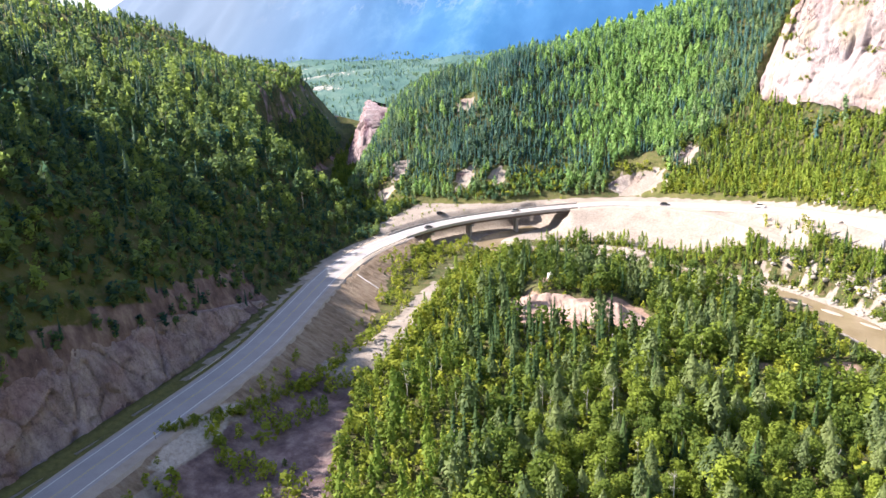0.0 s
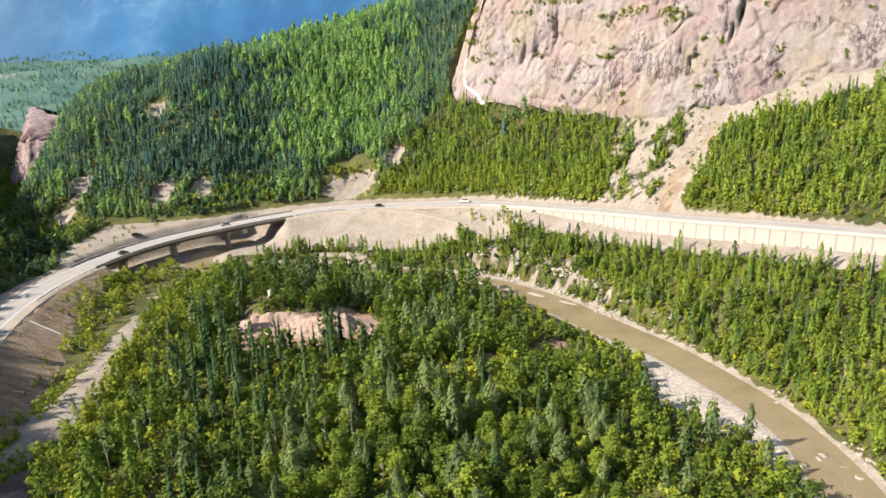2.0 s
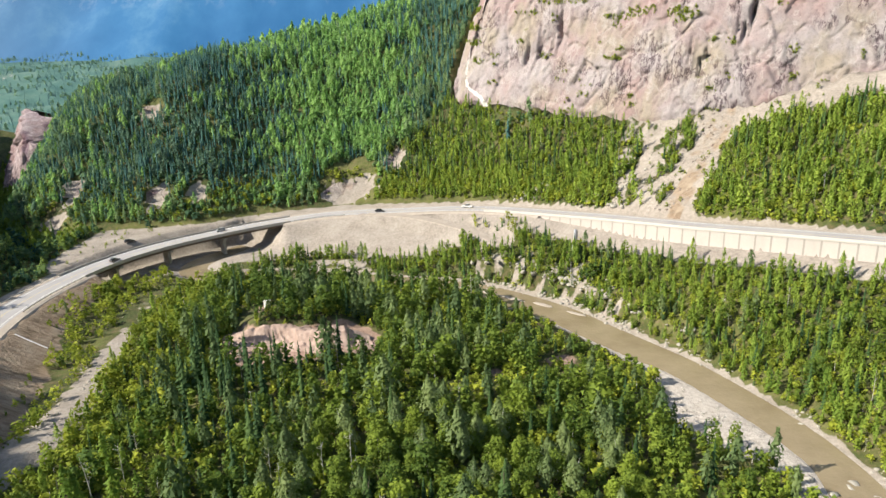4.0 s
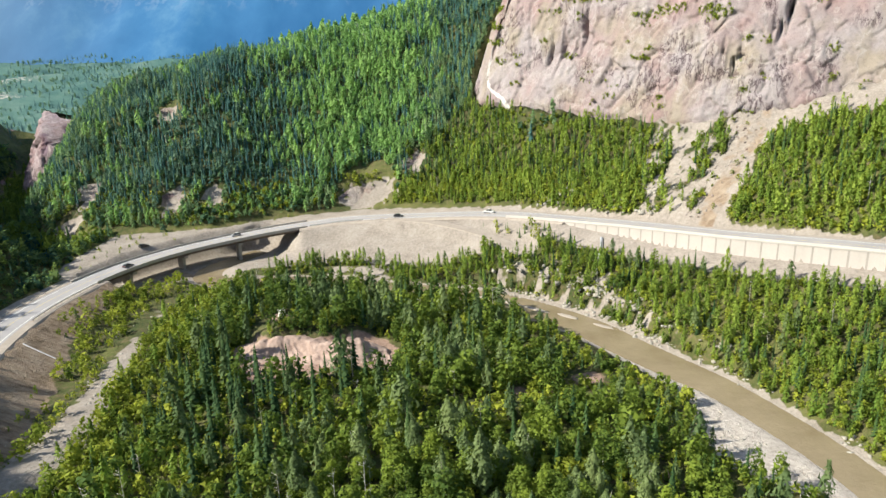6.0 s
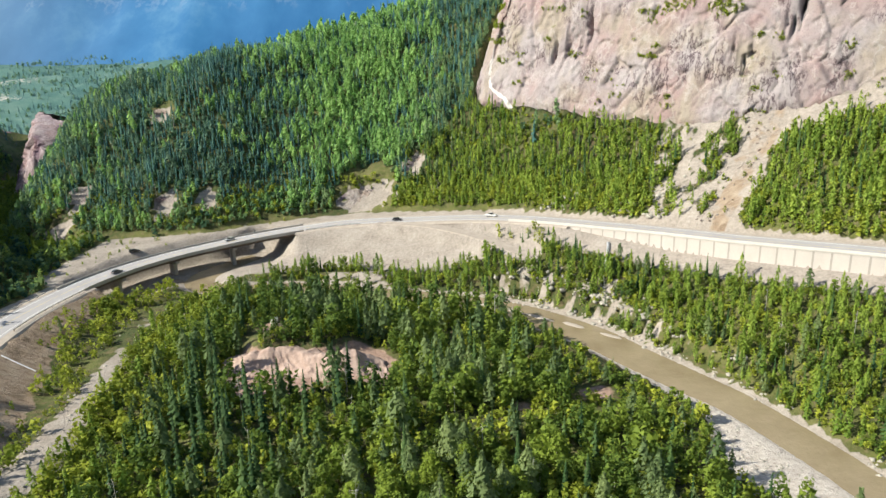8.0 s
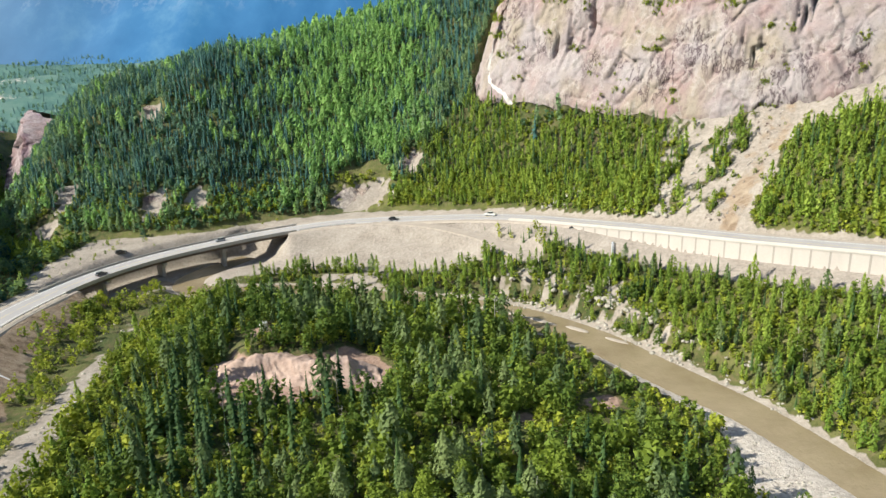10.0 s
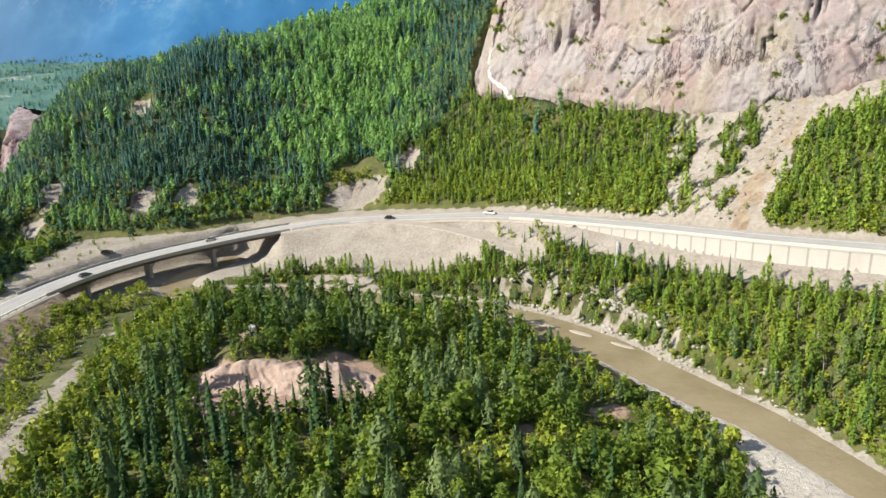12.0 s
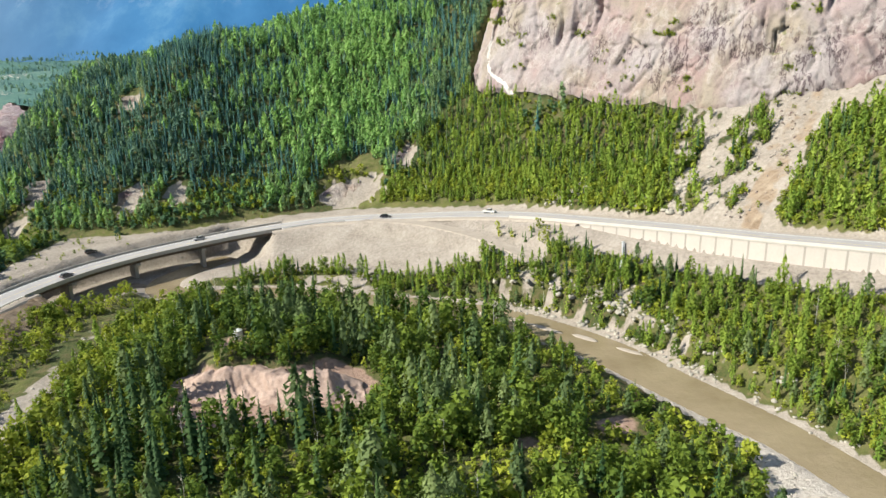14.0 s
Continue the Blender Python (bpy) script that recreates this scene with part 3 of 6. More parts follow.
    z = np.where(dr < half + 5, np.minimum(z, 0.15 + 0.3 * np.maximum(0, dr - half)), z)
    z = np.where(dr < half, np.maximum(-0.9, 0.15 - 0.42 * (half - dr)), z)
    return z


def zones(x, y, z):
    """How much gravel, bare rock and red soil lies on the ground."""
    x, y = np.asarray(x, float), np.asarray(y, float)
    dr, side, (half,), _ = near_line(x, y, RIVER)
    dk, sk, (zr,), run = near_line(x, y, ROAD)
    df, sf, (zf,), _ = near_line(x, y, FOOT)
    dt = near_line(x, y, TRACK)[0]
    dm = near_line(x, y, RAMP)[0]
    dh, _, (wide,), _ = near_line(x, y, CHUTE)
    bar = np.interp(y, [100, 112, 122, 129, 137, 150, 158, 166, 178, 190, 200, 215], [4, 5, 7, 15, 20, 19, 13, 8.5, 5, 3.5, 2, 0])
    gravel = np.where((side > 0) & (x > 20) & (dr < half + bar), 1.0, 0)
    gravel = np.maximum(gravel, 1.2 * (1 - step01(dr, half + np.where(side < 0, 0.3, 1), half + np.where(side < 0, 2.0, 4))))
    wide_t = np.interp(y, [125, 150, 175, 200], [7.5, 5.0, 3.2, 2.0])
    gravel = np.maximum(gravel, 1.1 * (1 - step01(dt + 1.2 * ripple(x, y, 9, 6, 5), wide_t, wide_t + 2)) * (sk < 0) * (1 - 0.75 * step01(y, 200, 214)))
    gravel = np.maximum(gravel, 1.1 * (1 - step01(dm, 3.5, 6.0)))
    inner = np.interp(run, [0, 130, 200, 300, BRIDGE_A, BRIDGE_B, BRIDGE_B + 90, WALL_A, WALL_B], [24, 24, 22, 17, 15, 34, 38, 16, 12.5])
    gravel = np.maximum(gravel, 1.1 * (1 - step01(dk, inner - 3, inner + 5)) * ((sk < 0) | (dk < 10)))
    gravel = np.maximum(gravel, 1.1 * (1 - step01(dk, np.where((sk > 0) & (y < 200), 6.3, np.where(x > 20, 8.5, 10)), np.where((sk > 0) & (y < 200), 7.5, np.where(x > 20, 10, 13)))))
    gravel = np.maximum(gravel, 1.1 * (1 - step01(df * sf, -2.5, 1.0)) * ((sk > 0) & (x > -190) & (x < 130) & (run > BRIDGE_A) & (dk < 60)) * step01(x, -188, -176))
    dh = dh + 3.5 * ripple(x, y, 16, 8, 4)
    gravel = np.maximum(gravel, 1.2 * (1 - step01(dh, wide, wide + 5)))
    scree = np.exp(-((x - 71 - 0.45 * (y - 262)) / 17.0) ** 2) * step01(y, 246, 252) * (df < 50) * (sf > 0)
    gravel = np.maximum(gravel, scree * (0.72 + 0.6 * ripple(x, y, 13, 8, 14)))
    dc, sc, _, _ = near_line(x, y, CLIFF)
    gravel = np.maximum(gravel, np.where((x > 104) & (x < 260) & (dc < 13 + 4 * ripple(x, y, 20, 6, 3)) & (sc < 0), 1.0, 0))
    rock = np.zeros(x.shape)
    gd, gs, (gw,), _ = near_line(x, y, GORGE)
    rock = np.maximum(rock, np.where((gs > 0) & (gd < 60) & (y > 300), 0.3 + 0.6 * ripple(x, y, 45, 6, 11), 0))
    pale = np.where((side > 0) & (x > 20) & (dr < half + bar), 1.1, 0)
    gravel = np.maximum(gravel, 1.1 * scar_at(x, y))
    pale = np.maximum(pale, 1.5 * np.exp(-(((dk - 12) / 3.0) ** 2 + ((y - 72) / 14.0) ** 2)) * (sk < 0))
    rock = np.maximum(rock, np.where((sk < 0) & (dk > 15) & (y < 116) & (x < -98 + (115 - y) * 0.49), 0.8, 0))
    rock = np.maximum(rock, np.where((sk > 0) & (dk > 12.5) & (dk < 24) & (y < 150) & (x < -100), 1.1, 0))
    face = 195 + 4 * np.sin(x * 0.13) + 2 * np.sin(x * 0.31 + 1)
    soil = step01(x, -80, -72) * (1 - step01(x, -30, -24)) * step01(y, face - 19, face - 12) * (1 - step01(y, face + 5, face + 12))
    gravel = np.maximum(gravel, np.where((side < 0) & (x > 5) & (x < 64) & (dr < half + 15 - 9 * step01(x, 45, 62)), 0.36 + 0.7 * ripple(x, y, 12, 8, 6), 0))
    soil = np.maximum(soil, 1.0 * np.exp(-(((x - 29) / 6.0) ** 2 + ((y - 178) / 4.5) ** 2)))
    soil = np.maximum(soil, 0.9 * np.exp(-(((x - 9) / 4.0) ** 2 + ((y - 171) / 2.5) ** 2)))
    gravel = np.maximum(gravel, (0.62 + 0.75 * ripple(x, y, 8, 8, 1)) * np.exp(-(((x + 53) / 17.0) ** 4 + ((y - 280) / 8.0) ** 4)))
    gravel = np.maximum(gravel, 1.3 * np.exp(-(((x + 74) / 11.0) ** 2 + ((y - 267.5) / 4.0) ** 2)))
    soil = np.maximum(soil, 0.7 * np.exp(-((x + 70) ** 2 + (y - 224) ** 2) / 90))
    # bare earth fill between the highway and the track
    reach = np.interp(y, [60, 100, 140, 170, 215, 255, 275], [13, 18, 25, 26, 20, 19, 14])
    earth = 1.2 * ((sk < 0) & (dk > 7.5) & (y < 285) & (x < -80)) * (1 - step01(dk + 2.5 * ripple(x, y, 11, 6, 2), reach - 4, reach + 3))
    earth = np.maximum(earth, 0.52 * (1 - step01(dh, 0.5 * wide, wide + 2)))
    # open far slopes take the haze-tinted ground colour, with pale cuts
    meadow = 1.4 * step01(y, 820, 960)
    for fx, fy, fw, fd in ((-1060, 1540, 95, 34), (-960, 1480, 60, 20), (-1010, 1330, 130, 16), (-1190, 1430, 70, 60), (-1270, 1560, 60, 60), (-600, 840, 60, 16)):
        pale = np.maximum(pale, 0.72 * np.exp(-(((x - fx) + 0.6 * (y - fy)) / fw) ** 2 - ((y - fy) / fd) ** 2))
    return gravel, rock, soil, pale, earth, meadow


# ---- mesh helpers ----
def mesh_from(name, verts, faces, mat, smooth=False, tint=None):
    me = bpy.data.meshes.new(name)
    verts = np.asarray(verts, np.float32)
    me.vertices.add(len(verts))
    me.vertices.foreach_set("co", verts.ravel())
    if isinstance(faces, np.ndarray):
        n, k = faces.shape
        me.loops.add(n * k)
        me.loops.foreach_set("vertex_index", faces.astype(np.int32).ravel())
        me.polygons.add(n)
        me.polygons.foreach_set("loop_start", np.arange(0, n * k, k, dtype=np.int32))
    else:
        me.clear_geometry()
        me.from_pydata([tuple(v) for v in verts.tolist()], [], faces)
    if tint is not None:
        at = me.attributes.new("tint", "FLOAT", "POINT")
        at.data.foreach_set("value", np.asarray(tint, np.float32))
    me.materials.append(mat)
    if smooth:
        me.polygons.foreach_set("use_smooth", np.ones(len(me.polygons), bool))
    me.update(calc_edges=True)
    return me


def part(name, bm, mat, parent=None, label="", smooth=False):
    """Links a bmesh as one mesh object, under a thing or a part."""
    me = bpy.data.meshes.new(name)
    bm.to_mesh(me)
    bm.free()
    me.materials.append(mat)
    if smooth:
        me.polygons.foreach_set("use_smooth", np.ones(len(me.polygons), bool))
    ob = new(name, me)
    ob.parent = parent
    if label:
        tagged(ob, label)
    return ob


def mesh_part(name, me, parent, label=""):
    ob = new(name, me)
    ob.parent = parent
    if label:
        tagged(ob, label)
    return ob


def box(bm, size, m, bevel=0.0):
    r = bmesh.ops.create_cube(bm, size=1.0, matrix=m @ Matrix.Diagonal((*size, 1)))
    if bevel:
        es = list({e for v in r["verts"] for e in v.link_edges})
        bmesh.ops.bevel(bm, geom=es, offset=bevel, segments=2, affect="EDGES", profile=0.6)
    return r


def rod(bm, a, b, r1, r2=None, n=8):
    a, b = Vector(a), Vector(b)
    q = (b - a).to_track_quat("Z", "Y").to_matrix().to_4x4()
    bmesh.ops.create_cone(bm, cap_ends=True, segments=n, radius1=r1, radius2=r1 if r2 is None else r2, depth=(b - a).length,
                          matrix=Matrix.Translation((a + b) / 2) @ q)


def sweep(line, profile, closed=True, caps=True):
    """Vertices and faces of a profile of (offset to the left, height) carried along a line."""
    nrm = left_of(line)
    k = len(profile)
    v = []
    for p, n in zip(line, nrm):
        for o, h in profile:
            v.append((p[0] + n[0] * o, p[1] + n[1] * o, p[2] + h))
    f = []
    for i in range(len(line) - 1):
        for j in range(k if closed else k - 1):
            a, b = i * k + j, i * k + (j + 1) % k
            f.append((b, a, a + k, b + k))
    if closed and caps:
        f.append(tuple(range(k)))
        f.append(tuple(reversed(range((len(line) - 1) * k, len(line) * k))))
    return v, f


def swept(name, line, profile, mat, parent=None, closed=True, label=""):
    v, f = sweep(line, profile, closed)
    return mesh_part(name, mesh_from(name, v, f, mat), parent, label)


def stretch_of(a, b, step=3.0):
    """The road's centre line between two runs."""
    q = np.linspace(a, b, max(2, int((b - a) / step) + 1))
    return np.stack([np.interp(q, road_run, ROAD[:, k]) for k in range(3)], 1)


def spot(run, off=0.0, up=0.0):
    p = stretch_of(run - 1, run + 1, 1.0)
    n = left_of(p)[1]
    return Vector((p[1][0] + n[0] * off, p[1][1] + n[1] * off, p[1][2] + up)), math.atan2(-n[0], n[1])


# ---- ground ----
def graded(lo, a, b, hi, fine):
    """Grid lines: fine between a and b, wider and wider outside."""
    mid = list(np.arange(a, b + fine, fine))
    out, s = [], fine
    v = mid[-1]
    while v < hi:
        s *= 1.13
        v += s
        out.append(v)
    left, s, v = [], fine, mid[0]
    while v > lo:
        s *= 1.13
        v -= s
        left.append(v)
    return np.array(left[::-1] + mid + out)


gx, gy = graded(-4200, -345, 235, 4200, 2.2), graded(-2500, -30, 500, 4800, 2.2)
X, Y = np.meshgrid(gx, gy)
Z = height(X, Y)
ny, nx = X.shape
index = np.arange(nx * ny).reshape(ny, nx)
quads = np.stack([index[:-1, :-1], index[:-1, 1:], index[1:, 1:], index[1:, :-1]], -1).reshape(-1, 4)
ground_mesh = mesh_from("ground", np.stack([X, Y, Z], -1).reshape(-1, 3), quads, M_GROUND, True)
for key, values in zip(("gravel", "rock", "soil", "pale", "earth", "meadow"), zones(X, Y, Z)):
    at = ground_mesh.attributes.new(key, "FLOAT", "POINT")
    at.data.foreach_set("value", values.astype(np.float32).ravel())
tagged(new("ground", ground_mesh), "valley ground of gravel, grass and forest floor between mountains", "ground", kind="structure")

river_line = np.column_stack([RIVER[:, :2], np.zeros(len(RIVER)), RIVER[:, 2]])


def water_sheet(name, line, label):
    n = left_of(line)
    v, f, k = [], [], 7
    for p, q in zip(line, n):
        for o in np.linspace(-1, 1, k):
            v.append((p[0] + q[0] * o * (p[2] + 1.2), p[1] + q[1] * o * (p[2] + 1.2), 0.0))
    for i in range(len(line) - 1):
        for j in range(k - 1):
            a = i * k + j
            f.append((a + 1, a, a + k, a + k + 1))
    tagged(new(name, mesh_from(name, v, f, M_WATER, True)), label, "river", kind="structure")


water_sheet("water", RIVER, "silty brown river water running past gravel bars")


# ---- rock faces ----
def facets(q):
    """Broken rock: every cell is a flat face with a tilt and a depth of its own."""
    c = noise.voronoi(q)[1][0]
    g = noise.noise_vector(c * 7.3)
    return noise.noise(c * 5.1 + Vector((3, 1, 7))) * 0.7 + g.dot(q - c) * 1.5


def rock_face(name, line, tall, lean, mat, label, step=1.3, rough=1.0, sink=6.0, taper=None, dents=(), vein=None):
    """A broken rock face along a line at its foot, leaning back to the left."""
    line = smooth_line(line[::2], step)
    nrm = left_of(line)
    rows = int((tall + sink) / step) + 1
    n = len(line)
    V = np.zeros((rows, n, 3))
    run = np.arange(n) * step
    for j in range(rows):
        h = -sink + j * step
        for i in range(n):
            t = tall if taper is None else taper(run[i] / run[-1]) * tall
            hh = min(h, t)
            p = line[i]
            back = lean * max(hh, 0.0)
            z = p[2] + hh
            q = Vector((p[0] * 0.02, p[1] * 0.02, z * 0.02))
            d = noise.fractal(q, 1.0, 2.1, 3) * 2.0
            warp = noise.noise_vector(Vector((p[0] * 0.09, p[1] * 0.09, z * 0.09))) * 0.7
            a, b, c = p[0] + warp.x, p[1] + warp.y, z + warp.z
            d += facets(Vector(((a + b * 0.3 + c * 0.45) / 15, b / 15, (c - a * 0.3) / 21))) * 1.9
            d += facets(Vector(((a - c * 0.25) / 6, b / 6, (c + a * 0.35) / 8 + 40))) * 1.1
            d += facets(Vector((a / 2.4, b / 2.4, c / 3.2 + 90))) * 0.45
            crack = abs(noise.noise(Vector((p[0] * 0.035 + z * 0.012, p[1] * 0.035, z * 0.016 + 11))))
            d -= max(0.0, 0.03 - crack) * 60
            split = abs(noise.noise(Vector((a * 0.06 - c * 0.05, b * 0.06, c * 0.022 + a * 0.03 + 31))))
            d -= max(0.0, 0.02 - split) * 60
            d -= 1.0
            for dx, dz, wide, high, deep in dents:
                k = math.exp(-((a + 2 * d - dx) / wide) ** 2 - ((c - dz - 0.8 * (a - dx)) / high) ** 2)
                d -= deep * k * (0.35 + 2.6 * max(0.0, noise.noise(Vector((a * 0.6, b * 0.6, c * 0.07)))))
            back -= d * rough
            up = hh + 0.4 * rough * noise.noise(q * 9)
            if h > t:
                back += (h - t) * 2.5
            V[j, i] = (p[0] + nrm[i][0] * back, p[1] + nrm[i][1] * back, p[2] + up)
    idx = np.arange(rows * n).reshape(rows, n)
    fq = np.stack([idx[:-1, :-1], idx[:-1, 1:], idx[1:, 1:], idx[1:, :-1]], -1).reshape(-1, 4)
    me = mesh_from(name, V.reshape(-1, 3), fq, mat)
    if vein:
        hh = (-sink + np.arange(rows) * step)[:, None] + 0 * run
        at = me.attributes.new("vein", "FLOAT", "POINT")
        at.data.foreach_set("value", vein(run[None, :] + 0 * hh, hh).astype(np.float32).ravel())
    return tagged(new(name, me), label, "cliff", kind="structure")


cliff = rock_face("cliff", CLIFF, 76, 0.36, M_CLIFF, "pale pinkish rock cliff above the forest", 0.75, 0.78, 15.0, None,
                  ((40, 97, 4, 9, 8.5), (32, 88, 3, 7, 6.5), (123, 102, 4, 7, 7), (104, 86, 3, 9, 6.5), (72, 112, 9, 5, 5)),
                  lambda r, h: 1.0 - abs(r - np.interp(h, [-6, 2, 6, 12, 25, 60], [108, 99, 90, 83, 78, 74])) / np.interp(h, [0, 8, 20, 45], [3.6, 3.0, 1.8, 0.9]))
cut_line = stretch_of(run_near(-112, -40), run_near(-150, 150))
cut_line[:, :2] += left_of(cut_line) * 11.5
cut_line[:, 2] -= 0.4
rock_face("rock_cut", cut_line, 21, 0.55, M_CUT, "shaded purple-brown rock cutting beside the road", 0.6, 1.1, 2.0,
          lambda u: 0.12 + 0.88 * min(1.0, (1 - u) * 2.6))
nose_line = smooth_line([(-406, 590, 2), (-386, 552, 2), (-362, 512, 3), (-338, 476, 5), (-318, 456, 9), (-301, 449, 18), (-288, 452, 28)])
rock_face("crag", nose_line, 58, 0.42, M_CUT, "pinkish rock crag over the gorge", 1.1, 1.5, 8.0,
          lambda u: 0.72 + 0.28 * math.sin(3.1 * u) - 0.5 * u ** 4)


def earth_bank():
    """A crumbling bank: rubble apron, cut face with gullies and a ragged lip."""
    line = smooth_line([(-80, 199, 0), (-70, 196, 0), (-60, 198, 0), (-50, 194, 0), (-41, 193, 0), (-30, 196, 0)], 0.35)
    nrm, n, rows = left_of(line), len(line), 44
    V = np.zeros((rows, n, 3))
    for i in range(n):
        u = i / (n - 1)
        p = line[i]
        z0 = float(height(p[0] + nrm[i][0] * -8, p[1] + nrm[i][1] * -8))
        lip = (3.9 + 1.5 * noise.fractal(Vector((p[0] * 0.13, 3, 1)), 1.0, 2.0, 4)) * min(1.0, 6 * u, 6 * (1 - u)) + 0.6
        for j in range(rows):
            v = j / (rows - 1)
            off = np.interp(v, [0, 0.5, 0.8, 0.86, 1.0], [-9.5, -3.2, -0.6, 0.3, 5.0])
            up = lip * np.interp(v, [0, 0.5, 0.8, 0.86, 1.0], [-0.25, 0.36, 0.93, 1.0, 0.8])
            x, y = p[0] + nrm[i][0] * off, p[1] + nrm[i][1] * off
            gully = abs(noise.noise(Vector((x * 0.45 + 0.3 * y, y * 0.1, 7)))) * math.sin(math.pi * min(1.0, v / 0.9))
            rough = 0.55 * noise.fractal(Vector((x * 0.3, y * 0.3, 5)), 0.9, 2.1, 6) + 0.3 * noise.fractal(Vector((x * 1.3, y * 1.3, 9)), 0.8, 2.0, 3)
            push = 1.0 * gully + 0.5 * rough
            V[j, i] = (x + nrm[i][0] * push, y + nrm[i][1] * push, z0 + up + rough - 0.8 * gully - (2.5 * (v - 0.9) if v > 0.9 else 0))
    idx = np.arange(rows * n).reshape(rows, n)
    fq = np.stack([idx[:-1, :-1], idx[:-1, 1:], idx[1:, 1:], idx[1:, :-1]], -1).reshape(-1, 4)
    tagged(new("earth_bank", mesh_from("earth_bank", V.reshape(-1, 3), fq, M_GROUND_SOIL)), "bare crumbling pinkish earth bank in the clearing", "earth bank", kind="structure")


earth_bank()
for sx, sy, sw, sh in scars:
    z0 = float(height(sx, sy - 3))
    ln = smooth_line([(sx - sw, sy - 1, z0), (sx, sy + 2, z0 + 0.5), (sx + sw, sy - 1, z0)], 1.0)
    rock_face("scar", ln, sh, 0.95, M_SCAR, "small pale broken rock scar in the hillside", 0.8, 0.7, 3.0,
              lambda u: 0.25 + 0.75 * math.sin(math.pi * u))

# ---- far range ----
def far_ridge(name, y, heights, mat, label, depth):
    """A range of hills; heights: x and top along it."""
    xs = np.linspace(heights[0][0], heights[-1][0], 220)
    top = np.interp(xs, [h[0] for h in heights], [h[1] for h in heights])
    rows, V = 26, []
    for j in range(rows):
        u = j / (rows - 1)
        for i, xx in enumerate(xs):
            q = Vector((xx * 0.0016, y * 0.001 + u * 1.5, 3))
            r = noise.fractal(q, 1.0, 2.0, 6)
            ridge = 1 - 2 * abs(noise.fractal(Vector((xx * 0.0011, u * 0.5, 9)), 0.9, 2.1, 5))
            zz = top[i] * (u ** 1.15) * (1 + 0.10 * r) + 0.05 * top[i] * r
            V.append((xx, y + u * depth + 60 * r - 70 * ridge * (1 - 0.3 * u), zz - 10 * (1 - u)))
    idx = np.arange(rows * len(xs)).reshape(rows, len(xs))
    fq = np.stack([idx[:-1, :-1], idx[:-1, 1:], idx[1:, 1:], idx[1:, :-1]], -1).reshape(-1, 4)
    return tagged(new(name, mesh_from(name, V, fq, mat, True)), label, "mountain", kind="structure")


far_ridge("backdrop", 1900, [(-4200, 250), (-3500, 300), (-3250, 390), (-2900, 520), (-2500, 720), (-1300, 900), (0, 900), (1500, 800)], M_HAZY_RANGE, "distant blue mountain range in haze", 700)


# ---- road ----
road = tagged(new("road"), "two-lane asphalt highway with painted edge lines", "road", kind="structure")
full = stretch_of(0, road_run[-1])
swept("asphalt", full, [(-5.3, 0.0), (5.3, 0.0), (5.3, -0.25), (-5.3, -0.25)], M_ASPHALT, road, True, "grey worn asphalt")
verge = run_near(-146, 182)
swept("shoulder", stretch_of(0, verge), [(5.25, -0.01), (6.3, -0.08), (6.8, -0.7), (5.25, -0.7)], M_SHOULDER, road, True, "pale gravel shoulder")
swept("shoulder", stretch_of(verge, road_run[-1]), [(5.25, -0.01), (8.6, -0.12), (9.2, -0.7), (5.25, -0.7)], M_SHOULDER, road, True, "pale gravel shoulder")
for a, b in ((0, BRIDGE_A), (BRIDGE_B, WALL_A)):
    swept("shoulder", stretch_of(a, b), [(-8.4, -0.12), (-5.25, -0.01), (-5.25, -0.7), (-9.2, -0.7)], M_SHOULDER, road, True, "pale gravel shoulder")
for o in (-4.2, 4.2):
    swept("edge_line", full, [(o - 0.14, 0.004), (o + 0.14, 0.004)], M_PAINT, road, False, "white edge line")
for o in (-0.2, 0.2):
    swept("centre_line", full, [(o - 0.07, 0.004), (o + 0.07, 0.004)], M_YELLOW, road, False, "yellow centre line")
verge_line = stretch_of(run_near(-118, 30), run_near(-146, 176), 1.5)
vv, vf = sweep(verge_line, [(6.4, -0.14), (7.6, -0.3), (9.2, -0.42), (10.6, -0.2), (12.4, 0.5), (12.4, -1.4), (6.4, -1.2)])
vv = np.array(vv)
vv[:, :2] += 0.35 * ripple(vv[:, 0], vv[:, 1], 7, 6, 4)[:, None]
tagged(new("verge", mesh_from("verge", vv, vf, M_VERGE, True)), "olive grass verge between highway and rock cutting", "verge", kind="structure")
ramp_line = RAMP.copy()
ramp_line[:, 2] += 0.12
swept("track", ramp_line, [(-2.8, 0), (2.8, 0), (3.2, -0.6), (-3.2, -0.6)], M_SHOULDER, None)
tagged(bpy.data.objects["track"], "pale gravel side road leaving the highway", "track", kind="structure")

# ---- bridge ----
bridge = tagged(new("bridge"), "curved concrete road bridge on wall piers over the river", "bridge")
deck_line = stretch_of(BRIDGE_A - 4, BRIDGE_B + 4, 2.0)
swept("deck", deck_line, [(-6.3, -0.28), (6.3, -0.28), (6.3, -0.62), (-6.3, -0.62)], M_CONCRETE, bridge, True, "concrete bridge deck")
for o in (-6.05, 6.05):
    swept("parapet", deck_line, [(o - 0.22, -0.27), (o + 0.22, -0.27), (o + 0.16, 0.8), (o - 0.16, 0.8)], M_CONCRETE, bridge, True, "pale concrete parapet")
